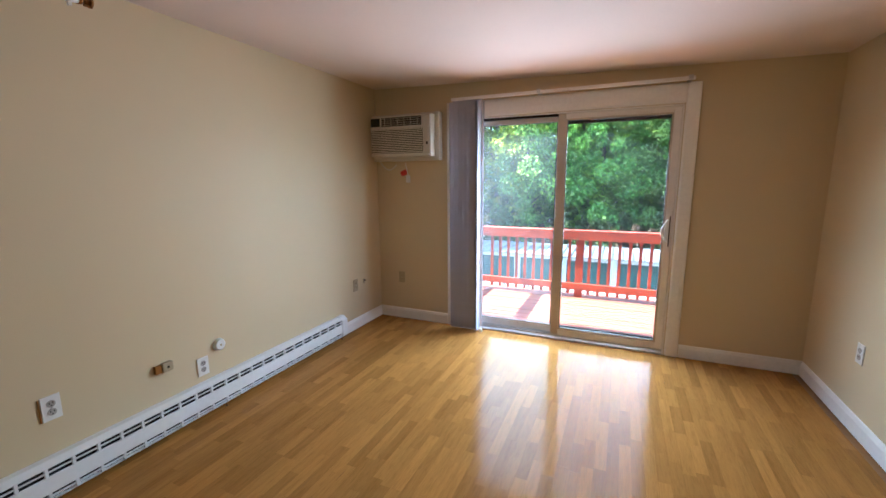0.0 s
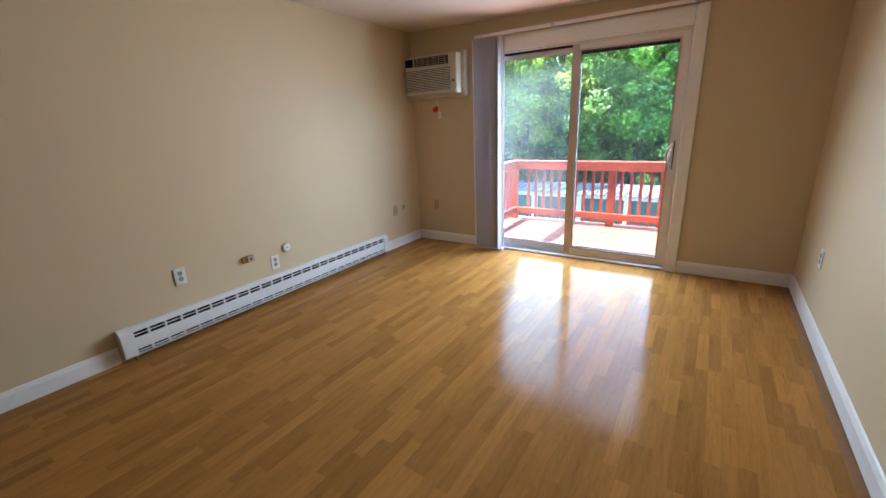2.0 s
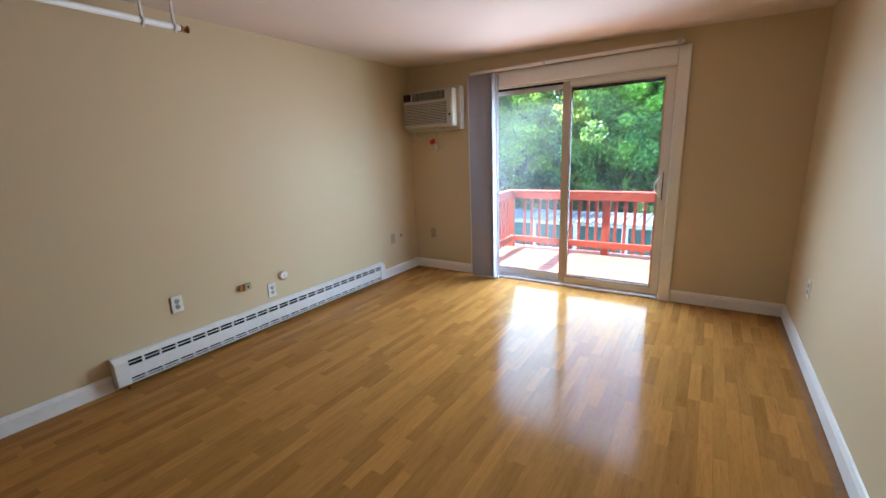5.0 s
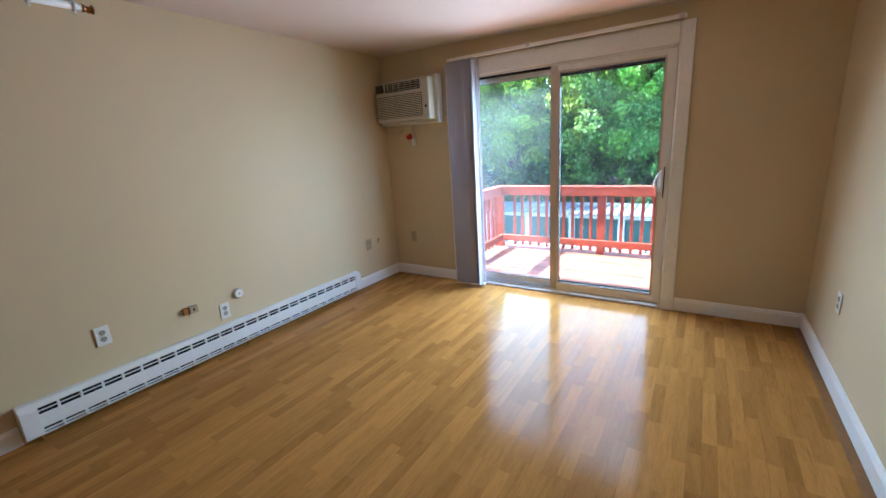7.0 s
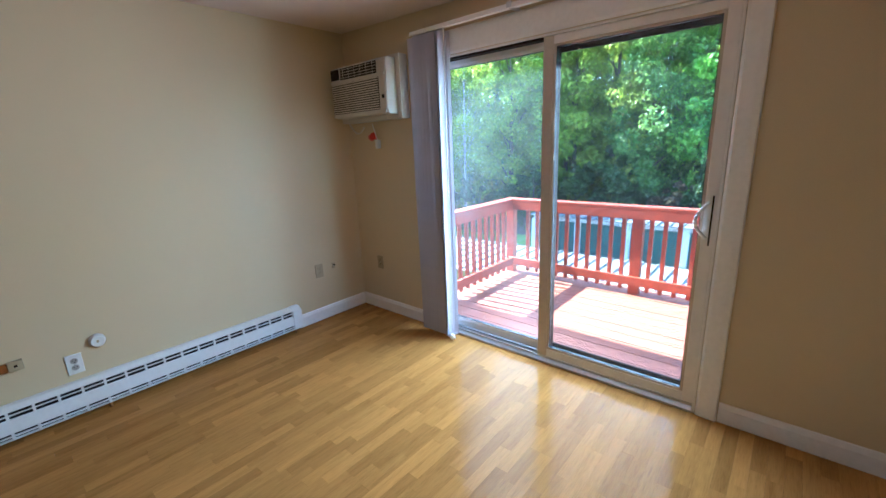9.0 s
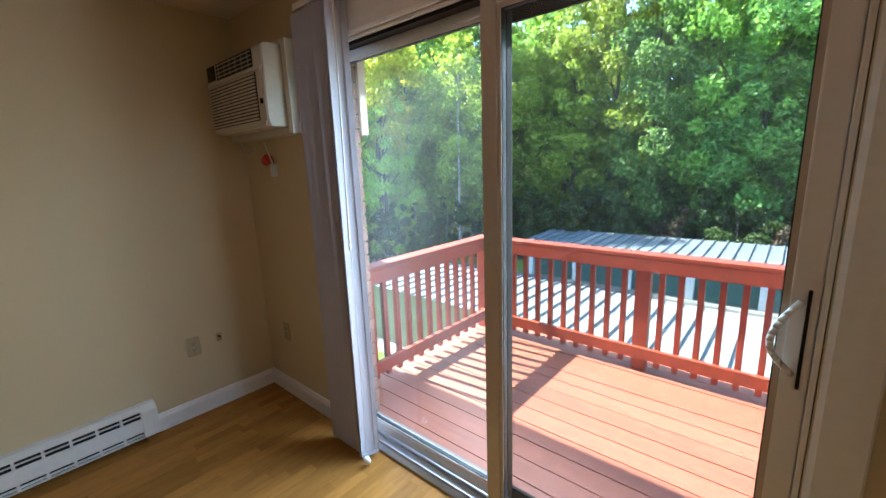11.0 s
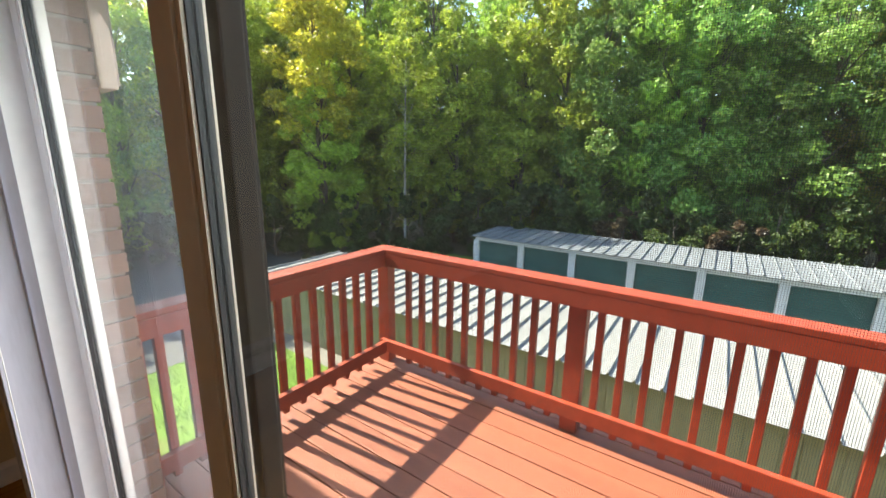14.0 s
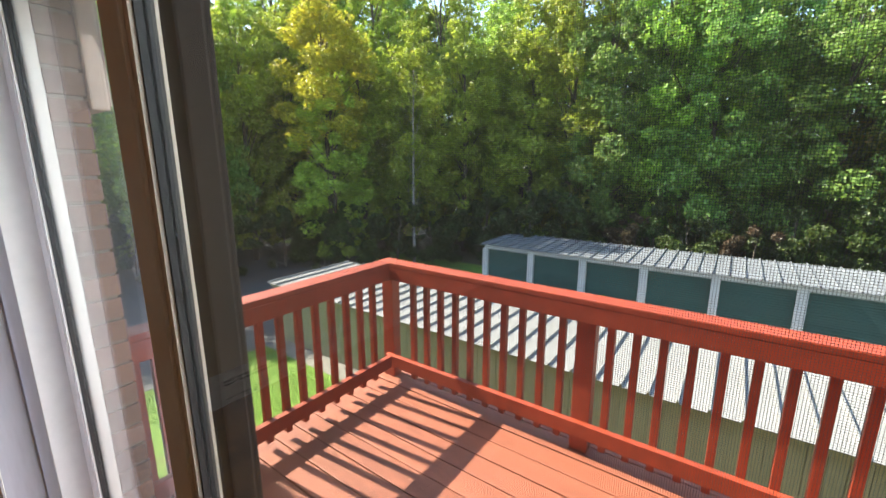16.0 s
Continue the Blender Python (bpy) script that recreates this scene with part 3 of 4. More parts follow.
extrude(bm, [(-0.001, 0.047), (-0.001, 0.424), (-0.1470, 0.424), (-0.1770, 0.408), (-0.1800, 0.075), (-0.1640, 0.047)], X(0.056), X(0.699), "x")
bmesh.ops.bevel(bm, geom=bm.edges[:], offset=0.006, segments=2, affect="EDGES")
part("body", bm, ACBODY, ac)
part("display", boxes((X(0.066), -0.1850, 0.330, X(0.165), -0.1790, 0.405), bevel=0.002), BLACKP, ac, "dark control display")
# near-black plates behind louvres and slats paint the shade in their gaps
vent = part("air_outlet", boxes((X(0.185), -0.1825, 0.325, X(0.610), -0.1790, 0.406)), SLOT, ac, "dark upper air outlet with louvres")
for k in range(4):
    z = 0.336 + 0.019 * k
    part("louvre", boxes((X(0.188), -0.1860, z, X(0.607), -0.1826, z + 0.003)), ACGRILLE, vent)
for k in range(6):
    x = 0.22 + 0.07 * k
    part("deflector", boxes((X(x), -0.1845, 0.327, X(x) + 0.003, -0.1826, 0.404)), ACGRILLE, vent)
grille = part("grille", boxes((X(0.066), -0.1830, 0.078, X(0.625), -0.1790, 0.300)), SLOT, ac, "brown-grey intake grille of fine slats")
sl = boxes((X(0.068), -0.1885, -0.0042, X(0.623), -0.1832, 0.0042))
slm = mesh_of("slat", sl, ACGRILLE)
for k in range(14):
    s = new("slat", slm)
    s.parent = grille
    s.location = (0, 0, 0.086 + 0.0160 * k)
part("lower_lip", boxes((X(0.060), -0.1860, 0.052, X(0.690), -0.1760, 0.070), bevel=0.003), ACBODY, ac)
part("front_bezel", boxes((X(0.060), -0.1865, 0.303, X(0.690), -0.1790, 0.321), bevel=0.002), ACBODY, ac)
part("control_flap", boxes((X(0.652), -0.1850, 0.19, X(0.682), -0.1790, 0.33), bevel=0.002), ACGRILLE, ac, "recessed control flap")
part("knob", boxes((X(0.658), -0.1885, 0.15, X(0.676), -0.1790, 0.175), bevel=0.003), BLACKP, ac)
bm = bmesh.new()
pts = [Vector((X(0.07 + 0.016 * k), -0.05, 0.012 - 0.085 * math.sin(k * math.pi / 14))) for k in range(13)]
for a, b in zip(pts, pts[1:]):
    tube(bm, a, b, 0.0065, sides=8)
part("power_cord", bm, ACBODY, ac, "ivory cord looped below the case")
pl = thing("wall_plug", (0.335, 0, 1.485), "white plug with a red tag hanging from the wall", "plug")
part("plug", boxes((0.012, -0.03, -0.075, 0.048, -0.0005, -0.005), bevel=0.005), WHITEPLASTIC, pl)
bm = bmesh.new()
tube(bm, (-0.03, -0.028, 0.012), (0.015, -0.034, 0.03), 0.028, 0.024, sides=14)
tube(bm, (-0.01, -0.0005, 0.018), (-0.01, -0.03, 0.018), 0.02, sides=12)
part("red_cap", bm, REDP, pl, "red plastic cap")
bm = bmesh.new()
tube(bm, (0.035, -0.02, -0.01), (0.03, -0.03, 0.03), 0.004, sides=8)
tube(bm, (0.03, -0.03, 0.03), (0.02, -0.05, 0.115), 0.004, sides=8)
part("cord", bm, WHITEPLASTIC, pl)

# ---- pipe under the ceiling ----
pipe = thing("ceiling_pipe", (0.22, -2.55, 2.175), "thin white pipe under the ceiling with a brass end", "pipe")
bm = bmesh.new()
tube(bm, (0, 0, 0), (0, -3.2, 0), 0.017, sides=14)
part("pipe", bm, TRIM, pipe)
for y in (-0.03, -0.20, -0.95):
    bm = bmesh.new()
    tube(bm, (0, y - 0.008, 0), (0, y + 0.008, 0), 0.022, sides=14)
    box(bm, -0.008, y - 0.006, 0.018, 0.008, y + 0.006, ceil_at(0.22) - 2.175)
    box(bm, -0.006, y - 0.006, -0.035, 0.006, y + 0.006, -0.018)
    part("hanger", bm, WHITEPLASTIC, pipe)
bm = bmesh.new()
tube(bm, (0, 0.0, 0), (0, 0.018, 0), 0.020, 0.014, sides=12)
tube(bm, (0, 0.018, 0), (0, 0.042, 0), 0.010, 0.013, sides=10)
tube(bm, (0, 0.042, 0), (0, 0.050, 0.0), 0.022, 0.018, sides=12)
box(bm, -0.004, 0.02, -0.02, 0.004, 0.05, -0.012)
part("brass_head", bm, BRASS, pipe, "dark brass fitting")

# ---- outside: building shell ----
def brickwall_material():
    m = bpy.data.materials.new("brick_wall_far")
    m.use_nodes = True
    n, l = m.node_tree.nodes, m.node_tree.links
    b = n["Principled BSDF"]
    tc, mp, bt = n.new("ShaderNodeTexCoord"), n.new("ShaderNodeMapping"), n.new("ShaderNodeTexBrick")
    mp.inputs["Rotation"].default_value = (radians(90), 0, 0)
    l.new(tc.outputs["Object"], mp.inputs["Vector"])
    l.new(mp.outputs["Vector"], bt.inputs["Vector"])
    bt.inputs["Color1"].default_value, bt.inputs["Color2"].default_value, bt.inputs["Mortar"].default_value = (0.34, 0.14, 0.09, 1), (0.26, 0.10, 0.065, 1), (0.42, 0.39, 0.34, 1)
    bt.inputs["Scale"].default_value, bt.inputs["Brick Width"].default_value, bt.inputs["Row Height"].default_value, bt.inputs["Mortar Size"].default_value = 1.0, 0.21, 0.075, 0.006
    l.new(bt.outputs["Color"], b.inputs["Base Color"])
    b.inputs["Roughness"].default_value = 0.85
    bp = n.new("ShaderNodeBump")
    bp.inputs["Distance"].default_value = 0.004
    l.new(bt.outputs["Fac"], bp.inputs["Height"])
    bp.invert = True
    l.new(bp.outputs["Normal"], b.inputs["Normal"])
    return m


BRICKWALL = brickwall_material()
structure("wall_outer", boxes((-7, 0.132, GROUND, -0.62, 0.235, 2.75), (4.20, 0.132, GROUND, 9, 0.235, 2.75), (-0.62, 0.132, GROUND, 4.20, 0.235, -0.31), (-0.62, 0.132, 2.10, 4.20, 0.235, 2.75)),
          BRICKWALL, "brick outer wall of the apartment house", "wall")
veneer = structure("wall_veneer", boxes((-0.62, 0.132, -0.31, 0.838, 0.226, 2.10), (2.747, 0.132, -0.31, 4.20, 0.226, 2.10), (0.838, 0.132, 1.995, 2.747, 0.226, 2.10), (0.838, 0.137, -0.31, 2.747, 0.226, -0.012)),
                   MORTAR, "brick veneer around the door opening", "wall")
structure("roof_slab", boxes((-7.3, BACK - 3.0, 2.755, 9.3, 0.44, 2.90)), SOFFIT, "roof slab of the apartment house", "roof")
structure("roof_eave", boxes((-7.3, 0.24, 2.105, 9.3, 0.487, 2.75), bevel=0.01), SOFFIT, "brown boxed eave above the deck", "eave")
eave_block = thing("wall_box", (0.78, 0.236, 1.61), "tan painted box fixed to the brick under the eave", "wall box")
part("case", boxes((-0.09, 0.0, 0.0, 0.082, 0.046, 0.49), bevel=0.006), SOFFIT, eave_block)
part("lid", boxes((-0.08, 0.0465, 0.012, 0.072, 0.054, 0.478), bevel=0.004), SOFFIT, eave_block)
structure("wall_shell", boxes((-7, BACK - 3.0, GROUND, -6.85, 0.13, 2.75), (8.85, BACK - 3.0, GROUND, 9, 0.13, 2.75), (-6.85, BACK - 3.0, GROUND, 8.85, BACK - 2.85, 2.75)),
          BRICKWALL, "plain brick walls closing the apartment house", "wall")

# ---- deck ----
DZ = -0.115
DX0, DX1, DY0, DY1 = 0.27, 3.43, 0.24, 2.09
deck = structure("deck", boxes((DX0 + 0.02, DY0, DZ - 0.22, DX1 - 0.02, DY0 + 0.04, DZ - 0.031), (DX0 + 0.02, DY1 - 0.06, DZ - 0.22, DX1 - 0.02, DY1 - 0.02, DZ - 0.031),
                               (DX0 + 0.02, DY0 + 0.04, DZ - 0.20, DX0 + 0.06, DY1 - 0.06, DZ - 0.031), (DX1 - 0.06, DY0 + 0.04, DZ - 0.20, DX1 - 0.02, DY1 - 0.06, DZ - 0.031),
                               (1.79, DY0 + 0.04, DZ - 0.20, 1.83, DY1 - 0.06, DZ - 0.031)), RAILRED, "red-painted wooden balcony deck, faded and sunlit", "deck")
nb = 13
bw = (DY1 - DY0) / nb
bmesh_board = boxes((-(DX1 - DX0) / 2, -bw / 2 + 0.003, -0.03, (DX1 - DX0) / 2, bw / 2 - 0.003, 0), bevel=0.003)
board_mesh = mesh_of("deck_board", bmesh_board, DECKRED)
br = random.Random(8)
for k in range(nb):
    b = new("deck_board", board_mesh)
    b.parent = deck
    b.location = ((DX0 + DX1) / 2 + br.uniform(-0.004, 0.004), DY0 + bw * (k + 0.5), DZ + br.uniform(-0.0015, 0.0015))
for x in (0.42, 3.20):
    part("support_post", boxes((x - 0.06, 1.80, GROUND, x + 0.06, 1.92, DZ - 0.20), bevel=0.005), RAILRED, deck, "square red post under the deck")


def railing(name, length, label, posts, balusters, over=0.0):
    """A railing along +x; its inner side faces -y. Balusters (rows of first, pitch, count) and posts stand behind the rails."""
    r = thing(name, (0, 0, DZ), label, "railing", "deck railings")
    part("cap_rail", boxes((-over, -0.001, 0.862, length, 0.120, 0.895), bevel=0.006), RAILRED, r)
    part("top_rail", boxes((0, 0.0, 0.771, length, 0.038, 0.8615), bevel=0.004), RAILRED, r)
    part("bottom_rail", boxes((0, 0.0, 0.106, length, 0.038, 0.193), bevel=0.004), RAILRED, r)
    bal = mesh_of("baluster", boxes((-0.018, 0.0385, 0.045, 0.018, 0.0735, 0.8615), bevel=0.003), RAILRED)
    pst = mesh_of("post", boxes((-0.049, 0.0385, 0.0, 0.049, 0.118, 0.8615), bevel=0.005), RAILRED)
    for x in posts:
        p = new("post", pst)
        p.parent = r
        p.location = (x, 0, 0)
    for start, pitch, count in balusters:
        for k in range(count):
            q = new("baluster", bal)
            q.parent = r
            q.location = (start + pitch * k, 0, 0)
    return r


front = railing("deck_railing", 2.925, "red-painted wooden deck railing along the open side", (0.0, 1.42, 2.855), ((0.233, 0.1178, 10), (1.545, 0.1185, 11)), 0.055)
front.location = (0.435, 1.835, DZ)
left = railing("deck_railing", 1.585, "red-painted wooden side railing from house to corner", (0.06,), ((0.170, 0.1178, 12),))
left.matrix_basis = pose(0.505, 0.245, DZ, 0, 0, 90)
right = railing("deck_railing", 1.585, "red-painted wooden side railing at the far end", (1.50,), ((0.10, 0.1178, 12),))
right.matrix_basis = pose(3.235, 1.829, DZ, 0, 0, -90)

# ---- ground ----
# close to the shed siding's colour, for an added ground sheet
OLIVESHEET = surface("siding_tone_olive", (0.20, 0.19, 0.11), 0.95, 0.2, 60, 1.5, 0.6, depth=0.01)
bm = bmesh.new()
bmesh.ops.create_grid(bm, x_segments=8, y_segments=8, size=300)
bmesh.ops.translate(bm, verts=bm.verts, vec=(0, 0, GROUND))
structure("ground", bm, LAWN, "grass ground reaching out under the trees", "ground")


def sheet(name, x0, y0, x1, y1, z, material, label, category):
    return structure(name, boxes((x0, y0, z - 0.003, x1, y1, z)), material, label, category)


sheet("ground_forest", -90, 17.2, 90, 90, GROUND + 0.006, SOIL, "dark leaf-strewn forest floor", "ground")
sheet("ground_forest_west", -90, -20, -22.0, 17.2, GROUND + 0.006, SOIL, "dark leaf-strewn ground below trees", "ground")
sheet("road", -21.9, 9.3, 30, 14.9, GROUND + 0.009, ASPHALT, "worn asphalt lane between the storage rows", "road")
sheet("road_west", -21.9, -20, -7.95, 9.29, GROUND + 0.010, ASPHALT, "worn asphalt drive beside the lawn", "road")
sheet("pavement", -7.94, 5.55, 12, 6.16, GROUND + 0.014, CONCRETE, "pale concrete strip along the storage shed", "pavement")
# added sheet, covers lawn where the camera's view should show shed wall
sheet("siding_tone_ground", -2.6, 2.0, 12, 5.54, GROUND + 0.012, OLIVESHEET, "added ground sheet toned like the shed wall, between deck and shed", "ground")
sheet("pavement_apron", -7.5, 14.6, 14.0, 15.1, GROUND + 0.018, CONCRETE, "pale concrete apron before the roll-up doors", "pavement")
# blades of grass on the lawn beside the house
gr = np.random.RandomState(5)
N = 9000
px, py = gr.uniform(-7.9, -2.65, N), gr.uniform(2.2, 5.5, N)
ang, h, lean = gr.uniform(0, math.tau, N), gr.uniform(0.03, 0.08, N), gr.uniform(-0.03, 0.03, (N, 2))
wd = 0.006
v = np.zeros((N, 3, 3))
v[:, 0] = np.stack([px - wd * np.cos(ang), py - wd * np.sin(ang), np.full(N, GROUND)], 1)
v[:, 1] = np.stack([px + wd * np.cos(ang), py + wd * np.sin(ang), np.full(N, GROUND)], 1)
v[:, 2] = np.stack([px + lean[:, 0], py + lean[:, 1], GROUND + h], 1)
me = bpy.data.meshes.new("lawn_grass")
me.from_pydata(v.reshape(-1, 3).tolist(), [], np.arange(N * 3).reshape(-1, 3).tolist())
me.materials.append(GRASS)
tagged(new("lawn_grass", me), "short bright green mown grass beside the house", "grass", "", "stuff")

# ---- storage sheds ----
def ribbed_roof(x0, x1, pitch, rise=0.035, y0=0, y1=1, z0=0, z1=0, thick=0.012):
    """Sheet metal with raised seams that run from eave to ridge."""
    bm = bmesh.new()
    prof = [(x0, 0)]
    x = x0
    while x + pitch <= x1:
        prof += [(x + 0.02, 0.0), (x + 0.03, rise), (x + 0.055, rise), (x + 0.065, 0.0), (x + pitch, 0.0)]
        x += pitch
    prof.append((x1, 0))
    top = [[bm.verts.new((px, yy, zz + h)) for px, h in prof] for yy, zz in ((y0, z0), (y1, z1))]
    bot = [[bm.verts.new((px, yy, zz + h - thick)) for px, h in prof] for yy, zz in ((y0, z0), (y1, z1))]
    for i in range(len(prof) - 1):
        bm.faces.new((top[0][i], top[0][i + 1], top[1][i + 1], top[1][i]))
        bm.faces.new((bot[0][i + 1], bot[0][i], bot[1][i], bot[1][i + 1]))
        bm.faces.new((bot[0][i], bot[0][i + 1], top[0][i + 1], top[0][i]))
        bm.faces.new((bot[1][i + 1], bot[1][i], top[1][i], top[1][i + 1]))
    return bm


NX0, NX1, NY0, NY1, NZ = -8.1, 8.6, 6.02, 8.9, -1.86
near = thing("storage_shed", (0, 7.4, GROUND), "low olive storage shed with a white ribbed metal roof", "shed", "storage sheds")
bm = ribbed_roof(NX0 - 0.1, NX1 + 0.1, 0.379, 0.05, -1.47, 1.55, NZ - GROUND, NZ - GROUND + 0.02)
part("roof", bm, ROOFMETAL, near, "white ribbed metal roof in the sun")
part("fascia", boxes((NX0 - 0.08, -1.40, NZ - GROUND - 0.10, NX1 + 0.08, -1.375, NZ - GROUND - 0.014)), SIDING, near)
wall_n = part("wall", boxes((NX0, -1.28, 0.02, NX1, 1.40, NZ - GROUND - 0.015)), SIDING, near, "olive-beige boarded wall")
bm = bmesh.new()
x = NX0
while x < NX1 - 0.2:
    box(bm, x + 0.004, -1.296, 0.03, x + 0.196, -1.2805, NZ - GROUND - 0.10)
    x += 0.2
part("siding_boards", bm, SIDING, wall_n)

FX0, FY0, FZ, BAY, NB = -6.25, 15.0, -2.14, 2.11, 8
far = thing("storage_shed", (0, 16.2, GROUND), "storage row with green roll-up doors and metal roof", "shed", "storage sheds")
FX1 = FX0 + BAY * NB
bm = ribbed_roof(FX0 - 0.12, FX1 + 0.12, 0.42, 0.05, -1.42, 1.55, FZ - GROUND + 0.19, FZ - GROUND + 0.26)
part("roof", bm, ROOFGREY, far, "pale ribbed metal roof")
part("wall", boxes((FX0, -1.02, 0.02, FX1, 1.40, FZ - GROUND + 0.15)), SHEDPOST, far)
part("header", boxes((FX0 - 0.02, -1.23, FZ - GROUND - 0.02, FX1 + 0.02, -1.06, FZ - GROUND + 0.16)), SHEDPOST, far, "pale header beam over the doors")
for k in range(NB + 1):
    x = FX0 + BAY * k
    part("pillar", boxes((x - 0.13, -1.22, 0.02, x + 0.13, -1.03, FZ - GROUND - 0.021), bevel=0.01), SHEDPOST, far)
bm = bmesh.new()
hgt, rows = FZ - GROUND - 0.03, 19
prof = []
for k in range(rows):
    z = 0.03 + hgt * k / rows
    dz = hgt / rows
    prof += [(-1.10, z), (-1.10, z + dz * 0.35), (-1.075, z + dz * 0.5), (-1.075, z + dz * 0.85)]
prof += [(-1.10, 0.03 + hgt), (-1.03, 0.03 + hgt), (-1.03, 0.03)]
extrude(bm, prof, -BAY / 2 + 0.135, BAY / 2 - 0.135, "x")
dm = mesh_of("roll_up_door", bm, SHEDDOOR)
for k in range(NB):
    d = new("roll_up_door", dm)
    d.parent = far
    d.location = (FX0 + BAY * (k + 0.5), 0, 0)

# ---- trees ----
def leaf_cloud(rs, centres, radii, count, size):
    """Vertices and faces of many small leaf sprays spread over lumps."""
    w = np.array(radii) ** 2
    pick = rs.choice(len(centres), count, p=w / w.sum())
    d = rs.normal(size=(count, 3))
    d /= np.linalg.norm(d, axis=1)[:, None]
    c = np.array(centres)[pick] + d * (np.array(radii)[pick] * (0.45 + 0.65 * rs.rand(count) ** 0.6))[:, None] * (1, 1, 0.75)
    nrm = d * 0.5 + rs.normal(size=(count, 3)) * 0.8 + (0, 0, 0.7)
    nrm /= np.linalg.norm(nrm, axis=1)[:, None]
    t = np.cross(nrm, rs.normal(size=(count, 3)))
    t /= np.linalg.norm(t, axis=1)[:, None]
    b = np.cross(nrm, t)
    s = (size * (0.6 + 0.8 * rs.rand(count)))[:, None]
    v = np.stack([c - t * s, c + b * s * 0.5 + nrm * s * 0.12, c + t * s, c - b * s * 0.5 + nrm * s * 0.12], 1).reshape(-1, 3)
    return v, np.arange(count * 4).reshape(-1, 4)


def from_arrays(name, v, f, material):
    me = bpy.data.meshes.new(name)
    me.from_pydata(v.tolist(), [], f.tolist())
    me.materials.append(material)
    return me


def tree(name, seed, height, width, base, leaves, size, bark, leaf, label, category="tree", shape="round", at=(0, 0, 0), lumps=130):
    """A tree: tapered, slightly bent trunk, limbs, and a crown of leaf sprays."""
    rs = np.random.RandomState(seed)
    t = thing(name, at, label, category, "woodland trees")
    bend = rs.uniform(-0.35, 0.35, 2)
    slim = width / 2.4 * (0.35 if name == "birch_tree" else 1.0)
    spine = [Vector((bend[0] * u * u, bend[1] * u * u, height * 0.93 * u)) for u in np.linspace(0, 1, 7)]
    r0 = (0.012 * height + 0.03) * (0.55 if name == "birch_tree" else 1.0)
    bm = bmesh.new()
    for k in range(6):
        tube(bm, spine[k], spine[k + 1], r0 * (1 - 0.15 * k), r0 * (1 - 0.15 * (k + 1)), sides=9, cap=False)
    part("trunk", bm, bark, t)
    cs, rads = [], []
    for k in range(lumps):
        u = (k + rs.rand()) / lumps
        z = base + u * (height - base)
        if shape == "cone":
            r = width * (1.02 - u) ** 0.8
        else:
            r = width * (math.sin(math.pi * (0.16 + 0.80 * u)) ** 0.7)
        a, q = rs.uniform(0, math.tau), r * math.sqrt(rs.uniform(0.15, 1))
        cs.append((q * math.cos(a) + bend[0] * u, q * math.sin(a) + bend[1] * u, z))
        rads.append((0.26 + 0.40 * rs.rand()) * width / 2.4 * (0.6 if u > 0.85 else 1))
    bm = bmesh.new()
    for k in range(0, lumps, 4):
        c = Vector(cs[k])
        u = max(0.05, min(0.95, (c.z - 0.5) / height - 0.08))
        p = spine[0].lerp(spine[-1], u)
        mid = p.lerp(c, 0.55) + Vector((0, 0, 0.12))
        tube(bm, p, mid, 0.035 * slim, 0.022 * slim, sides=5, cap=False)
        tube(bm, mid, c, 0.022 * slim, 0.004, sides=5, cap=False)
    part("limbs", bm, bark, t)
    v, f = leaf_cloud(rs, cs, rads, leaves, size)
    crown = new("crown", from_arrays("crown", v, f, leaf))
    crown.parent = t
    return t


protos = [
    tree("broadleaf_tree", 11, 13.0, 2.9, 1.2, 20800, 0.111, BARK, LEAFGREEN, "tall leafy green woodland tree", at=(0, 24, GROUND)),
    tree("broadleaf_tree", 12, 11.5, 2.6, 0.8, 20000, 0.105, BARK, LEAFDARK, "dense dark green woodland tree", at=(3.4, 23.2, GROUND)),
    tree("broadleaf_tree", 13, 12.0, 2.5, 1.0, 18400, 0.103, BARK, LEAFLIME, "yellow-green sunlit woodland tree", at=(-8.2, 22.6, GROUND)),
    tree("birch_tree", 14, 11.5, 1.7, 4.2, 8320, 0.092, BIRCH, LEAFLIME, "slim pale-barked birch with yellowing leaves", at=(-10.9, 15.7, GROUND)),
    tree("maple_tree", 15, 12.6, 2.3, 5.5, 14400, 0.101, BARK, LEAFGOLD, "tree with leaves turned golden yellow", at=(-14.4, 13.3, GROUND)),
    tree("maple_tree", 16, 12.4, 2.5, 2.0, 16800, 0.101, BARK, LEAFRUST, "tree with leaves turning rust and brown", at=(9.6, 22.4, GROUND)),
    tree("pine_tree", 17, 15.0, 2.4, 3.0, 15200, 0.101, BARK, LEAFDARK, "tall dark pine standing behind the woodland edge", shape="cone", at=(-1.0, 29.5, GROUND)),
    tree("shrub", 18, 3.4, 1.9, 0.3, 7500, 0.092, BARK, SHRUBLEAF, "bushy green undergrowth at the woodland edge", "shrub", at=(-4.0, 20.2, GROUND), lumps=26),
    tree("shrub", 19, 2.8, 1.6, 0.2, 6000, 0.090, BARK, SHRUBLEAF, "dark green undergrowth shrub", "shrub", at=(1.0, 20.0, GROUND), lumps=22),
    tree("shrub", 20, 2.6, 1.3, 0.2, 4500, 0.088, BARK, LEAFBROWN, "reddish-brown shrub at the woodland edge", "shrub", at=(3.2, 19.6, GROUND), lumps=20),
]
tr = random.Random(21)


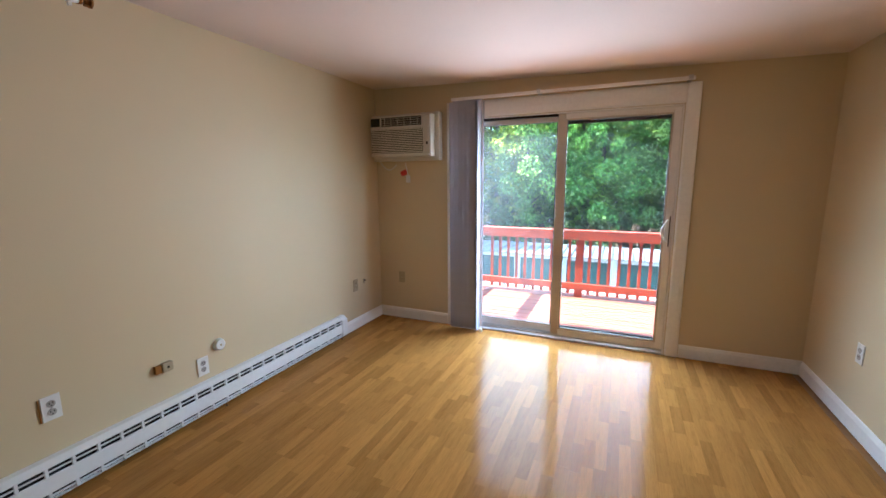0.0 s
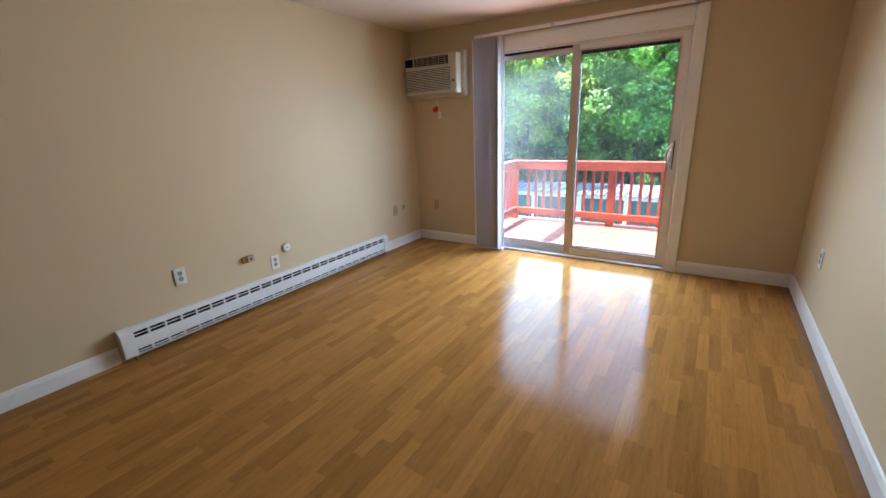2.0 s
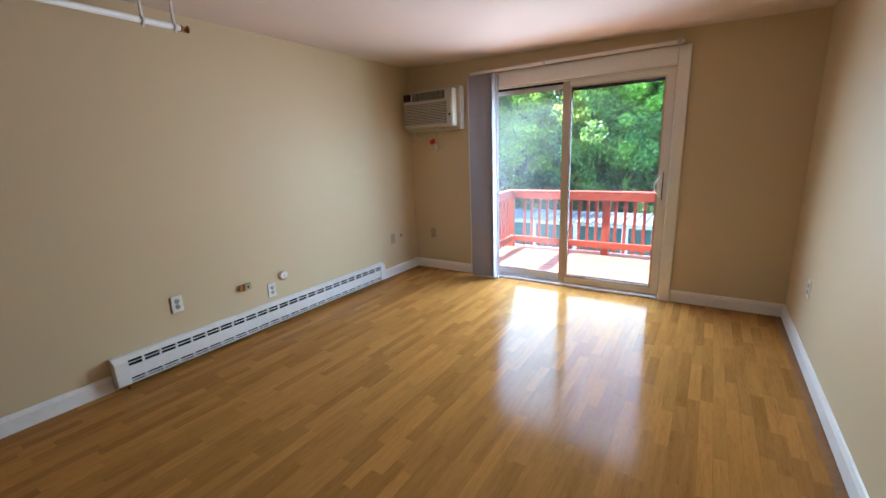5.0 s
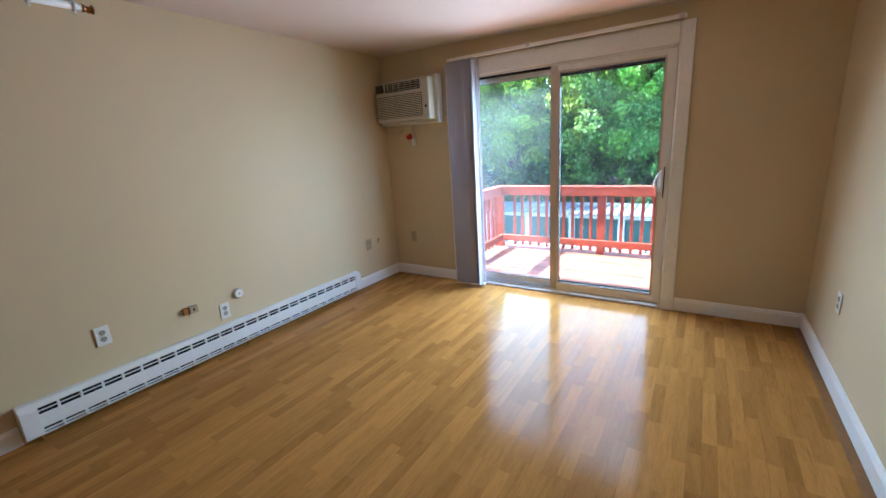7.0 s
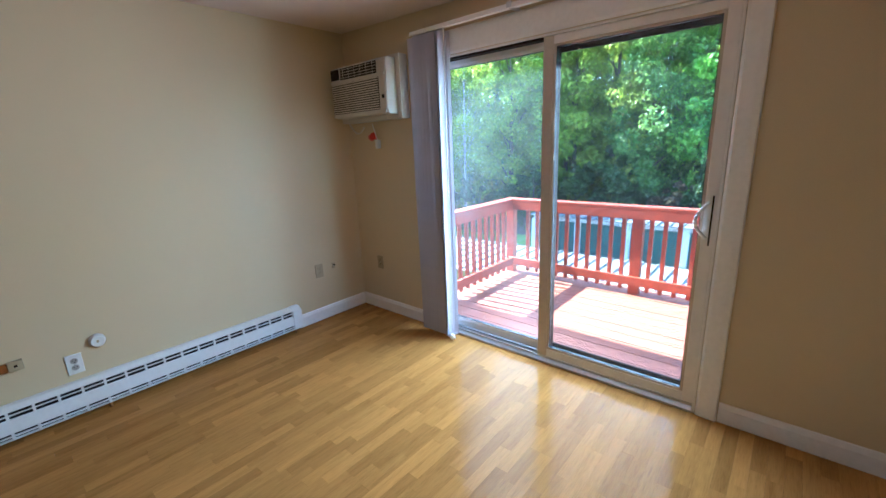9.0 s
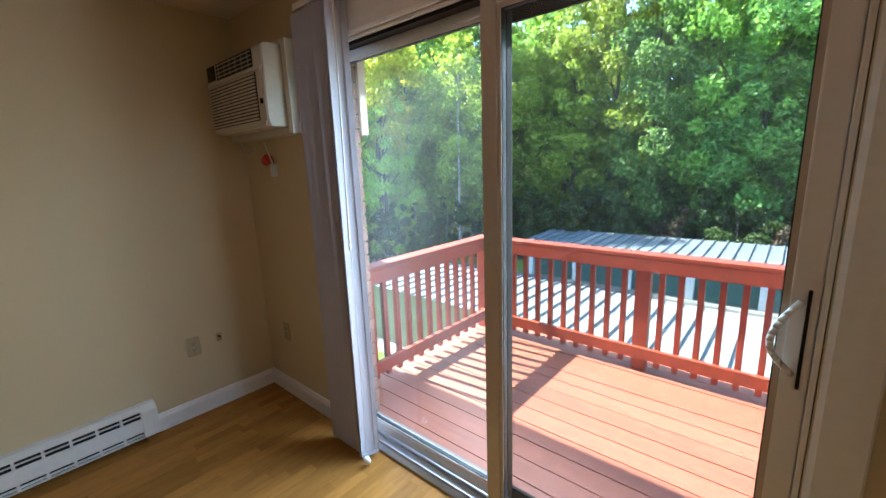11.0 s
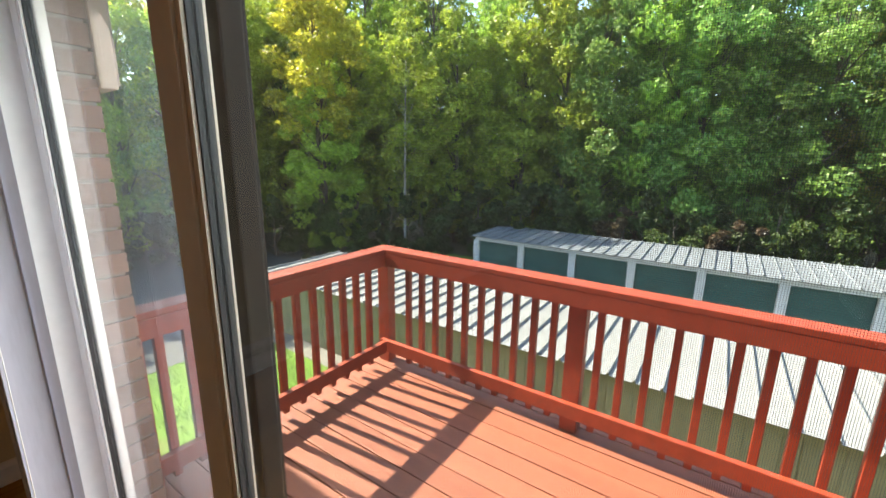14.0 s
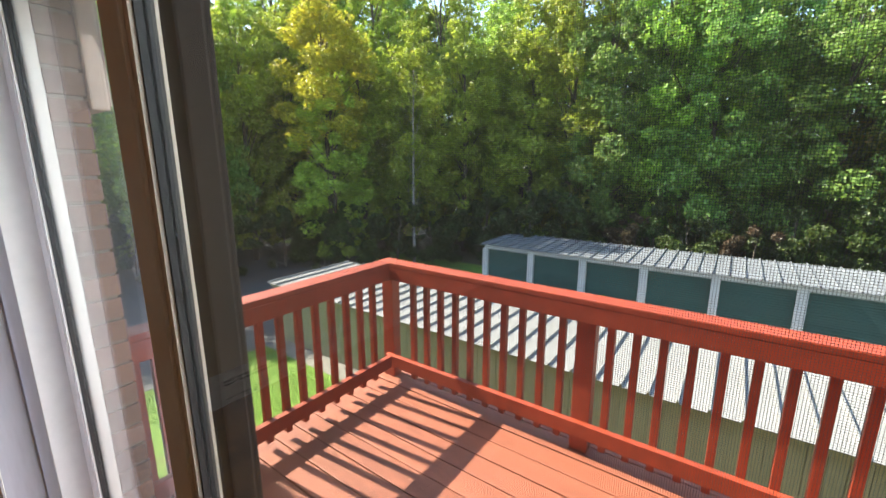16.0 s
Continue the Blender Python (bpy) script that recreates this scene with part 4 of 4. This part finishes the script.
def plant(i, heading, dist, scale=1.0):
    a = radians(heading)
    m = pose(2.4 - dist * math.sin(a), dist * math.cos(a), GROUND - 0.05, 0, 0, tr.uniform(0, 360))
    t = copy_thing(protos[i], m)
    t.scale = (scale, scale, scale * tr.uniform(1.04, 1.26))
    return t


# front row, from far left round to the right
# leaf tones also paint the light: lime on the lit left, dark at right
for i, heading, dist, s in ((1, 86, 25, 1.0), (0, 79, 24, 0.95), (2, 73, 23.5, 0.9), (1, 67, 23, 0.9), (2, 61.5, 23.5, 0.95), (2, 51, 21.0, 0.72), (2, 47, 23.0, 0.95), (2, 42.5, 24.5, 1.0), (2, 56, 26.5, 1.15), (2, 45, 27.5, 1.25), (2, 36, 27.0, 1.2), (2, 64, 27, 1.15),
                            (2, 33, 23.5, 1.0), (2, 24, 24, 1.05), (2, 19, 23.5, 1.05), (1, 14, 22.5, 0.95), (0, 9, 23.5, 1.0), (1, 3, 22.8, 1.0), (1, -8, 23.5, 1.0),
                            (5, -14, 24, 1.0), (1, -19, 23, 1.0), (0, -25, 23.5, 1.0), (5, -31, 24, 0.9), (1, -38, 24, 1.0), (0, -46, 24, 1.0)):
    plant(i, heading, dist, s)
for k in range(22):
    plant(tr.choice((0, 1, 2, 1, 2)), 88 - 6.2 * k + tr.uniform(-1.5, 1.5), tr.uniform(27.5, 30), tr.uniform(0.92, 1.12))
for k in range(18):
    plant(tr.choice((0, 1, 1, 6)), 86 - 7.2 * k + tr.uniform(-2, 2), tr.uniform(33, 37), tr.uniform(1.12, 1.35))
for k in range(24):
    plant(tr.choice((7, 8, 8, 8)), 84 - 5.0 * k + tr.uniform(-1.5, 1.5), tr.uniform(20.0, 22.5), tr.uniform(0.8, 1.15))
plant(9, 10, 20.3, 1.0)
plant(9, 27, 20.5, 0.6)

# ---- bricks and floor strips ----
bk = random.Random(31)
brick_mesh = {k: mesh_of("brick", boxes((-w / 2, -0.045, -0.0325, w / 2, 0.045, 0.0325), bevel=0.003), BRICK) for k, w in (("full", 0.20), ("half", 0.095))}
for row in range(31):
    z = -0.272 + 0.075 * row
    for side in (0, 1):
        w = 0.20 if (row + side) % 2 else 0.095
        b = new("brick", brick_mesh["full" if w > 0.1 else "half"])
        b.parent = veneer
        b.location = ((0.846 - w / 2) if side == 0 else (2.739 + w / 2), 0.190 + bk.uniform(-0.0015, 0.0015), z)
bm = bmesh.new()
for row in range(31):
    z = -0.272 + 0.075 * row
    for side in (0, 1):
        off = 0.21 if (row + side) % 2 else 0.105
        for k in range(7):
            a = off + 0.21 * k
            b = min(a + 0.20, 1.46)
            if b - a < 0.03:
                continue
            e = bk.uniform(-0.0015, 0.0015)
            if side == 0:
                box(bm, 0.846 - b, 0.15, z - 0.0325, 0.846 - a, 0.235 + e, z + 0.0325)
            else:
                box(bm, 2.739 + a, 0.15, z - 0.0325, 2.739 + b, 0.235 + e, z + 0.0325)
rest = part("brick_rest", bm, BRICKFAR, veneer)
rest["kind"] = "stuff"

STRIP = 0.0581
lengths = (0.24, 0.30, 0.36, 0.44)
strip_mesh = [mesh_of("plank", boxes((-STRIP / 2 + 0.00015, 0.0002, -0.0035, STRIP / 2 - 0.00015, ln - 0.0002, 0.0), bevel=0.0002), OAK) for ln in lengths]
fr = random.Random(41)
bm = bmesh.new()
count = 0
for k in range(int(W / STRIP)):
    x = STRIP * (k + 0.5)
    y = BACK + fr.uniform(0, 0.3)
    while y < -0.02:
        i = fr.randrange(4)
        ln = lengths[i]
        if y + ln > -0.004:
            ln = -0.004 - y
            box(bm, x - STRIP / 2 + 0.00015, y + 0.0002, -0.0038, x + STRIP / 2 - 0.00015, y + ln - 0.0002, 0.0)
        elif 1.05 < x < 3.35 and -2.95 < y < -0.55 and count < 330:
            p = new("plank", strip_mesh[i])
            p.parent = floor
            p.location = (x, y, fr.uniform(-0.0001, 0.0001))
            count += 1
        else:
            box(bm, x - STRIP / 2 + 0.00015, y + 0.0002, -0.0038, x + STRIP / 2 - 0.00015, y + ln - 0.0002, 0.0)
        y += ln
rest = part("plank_rest", bm, OAK_FAR, floor)
rest["kind"] = "stuff"
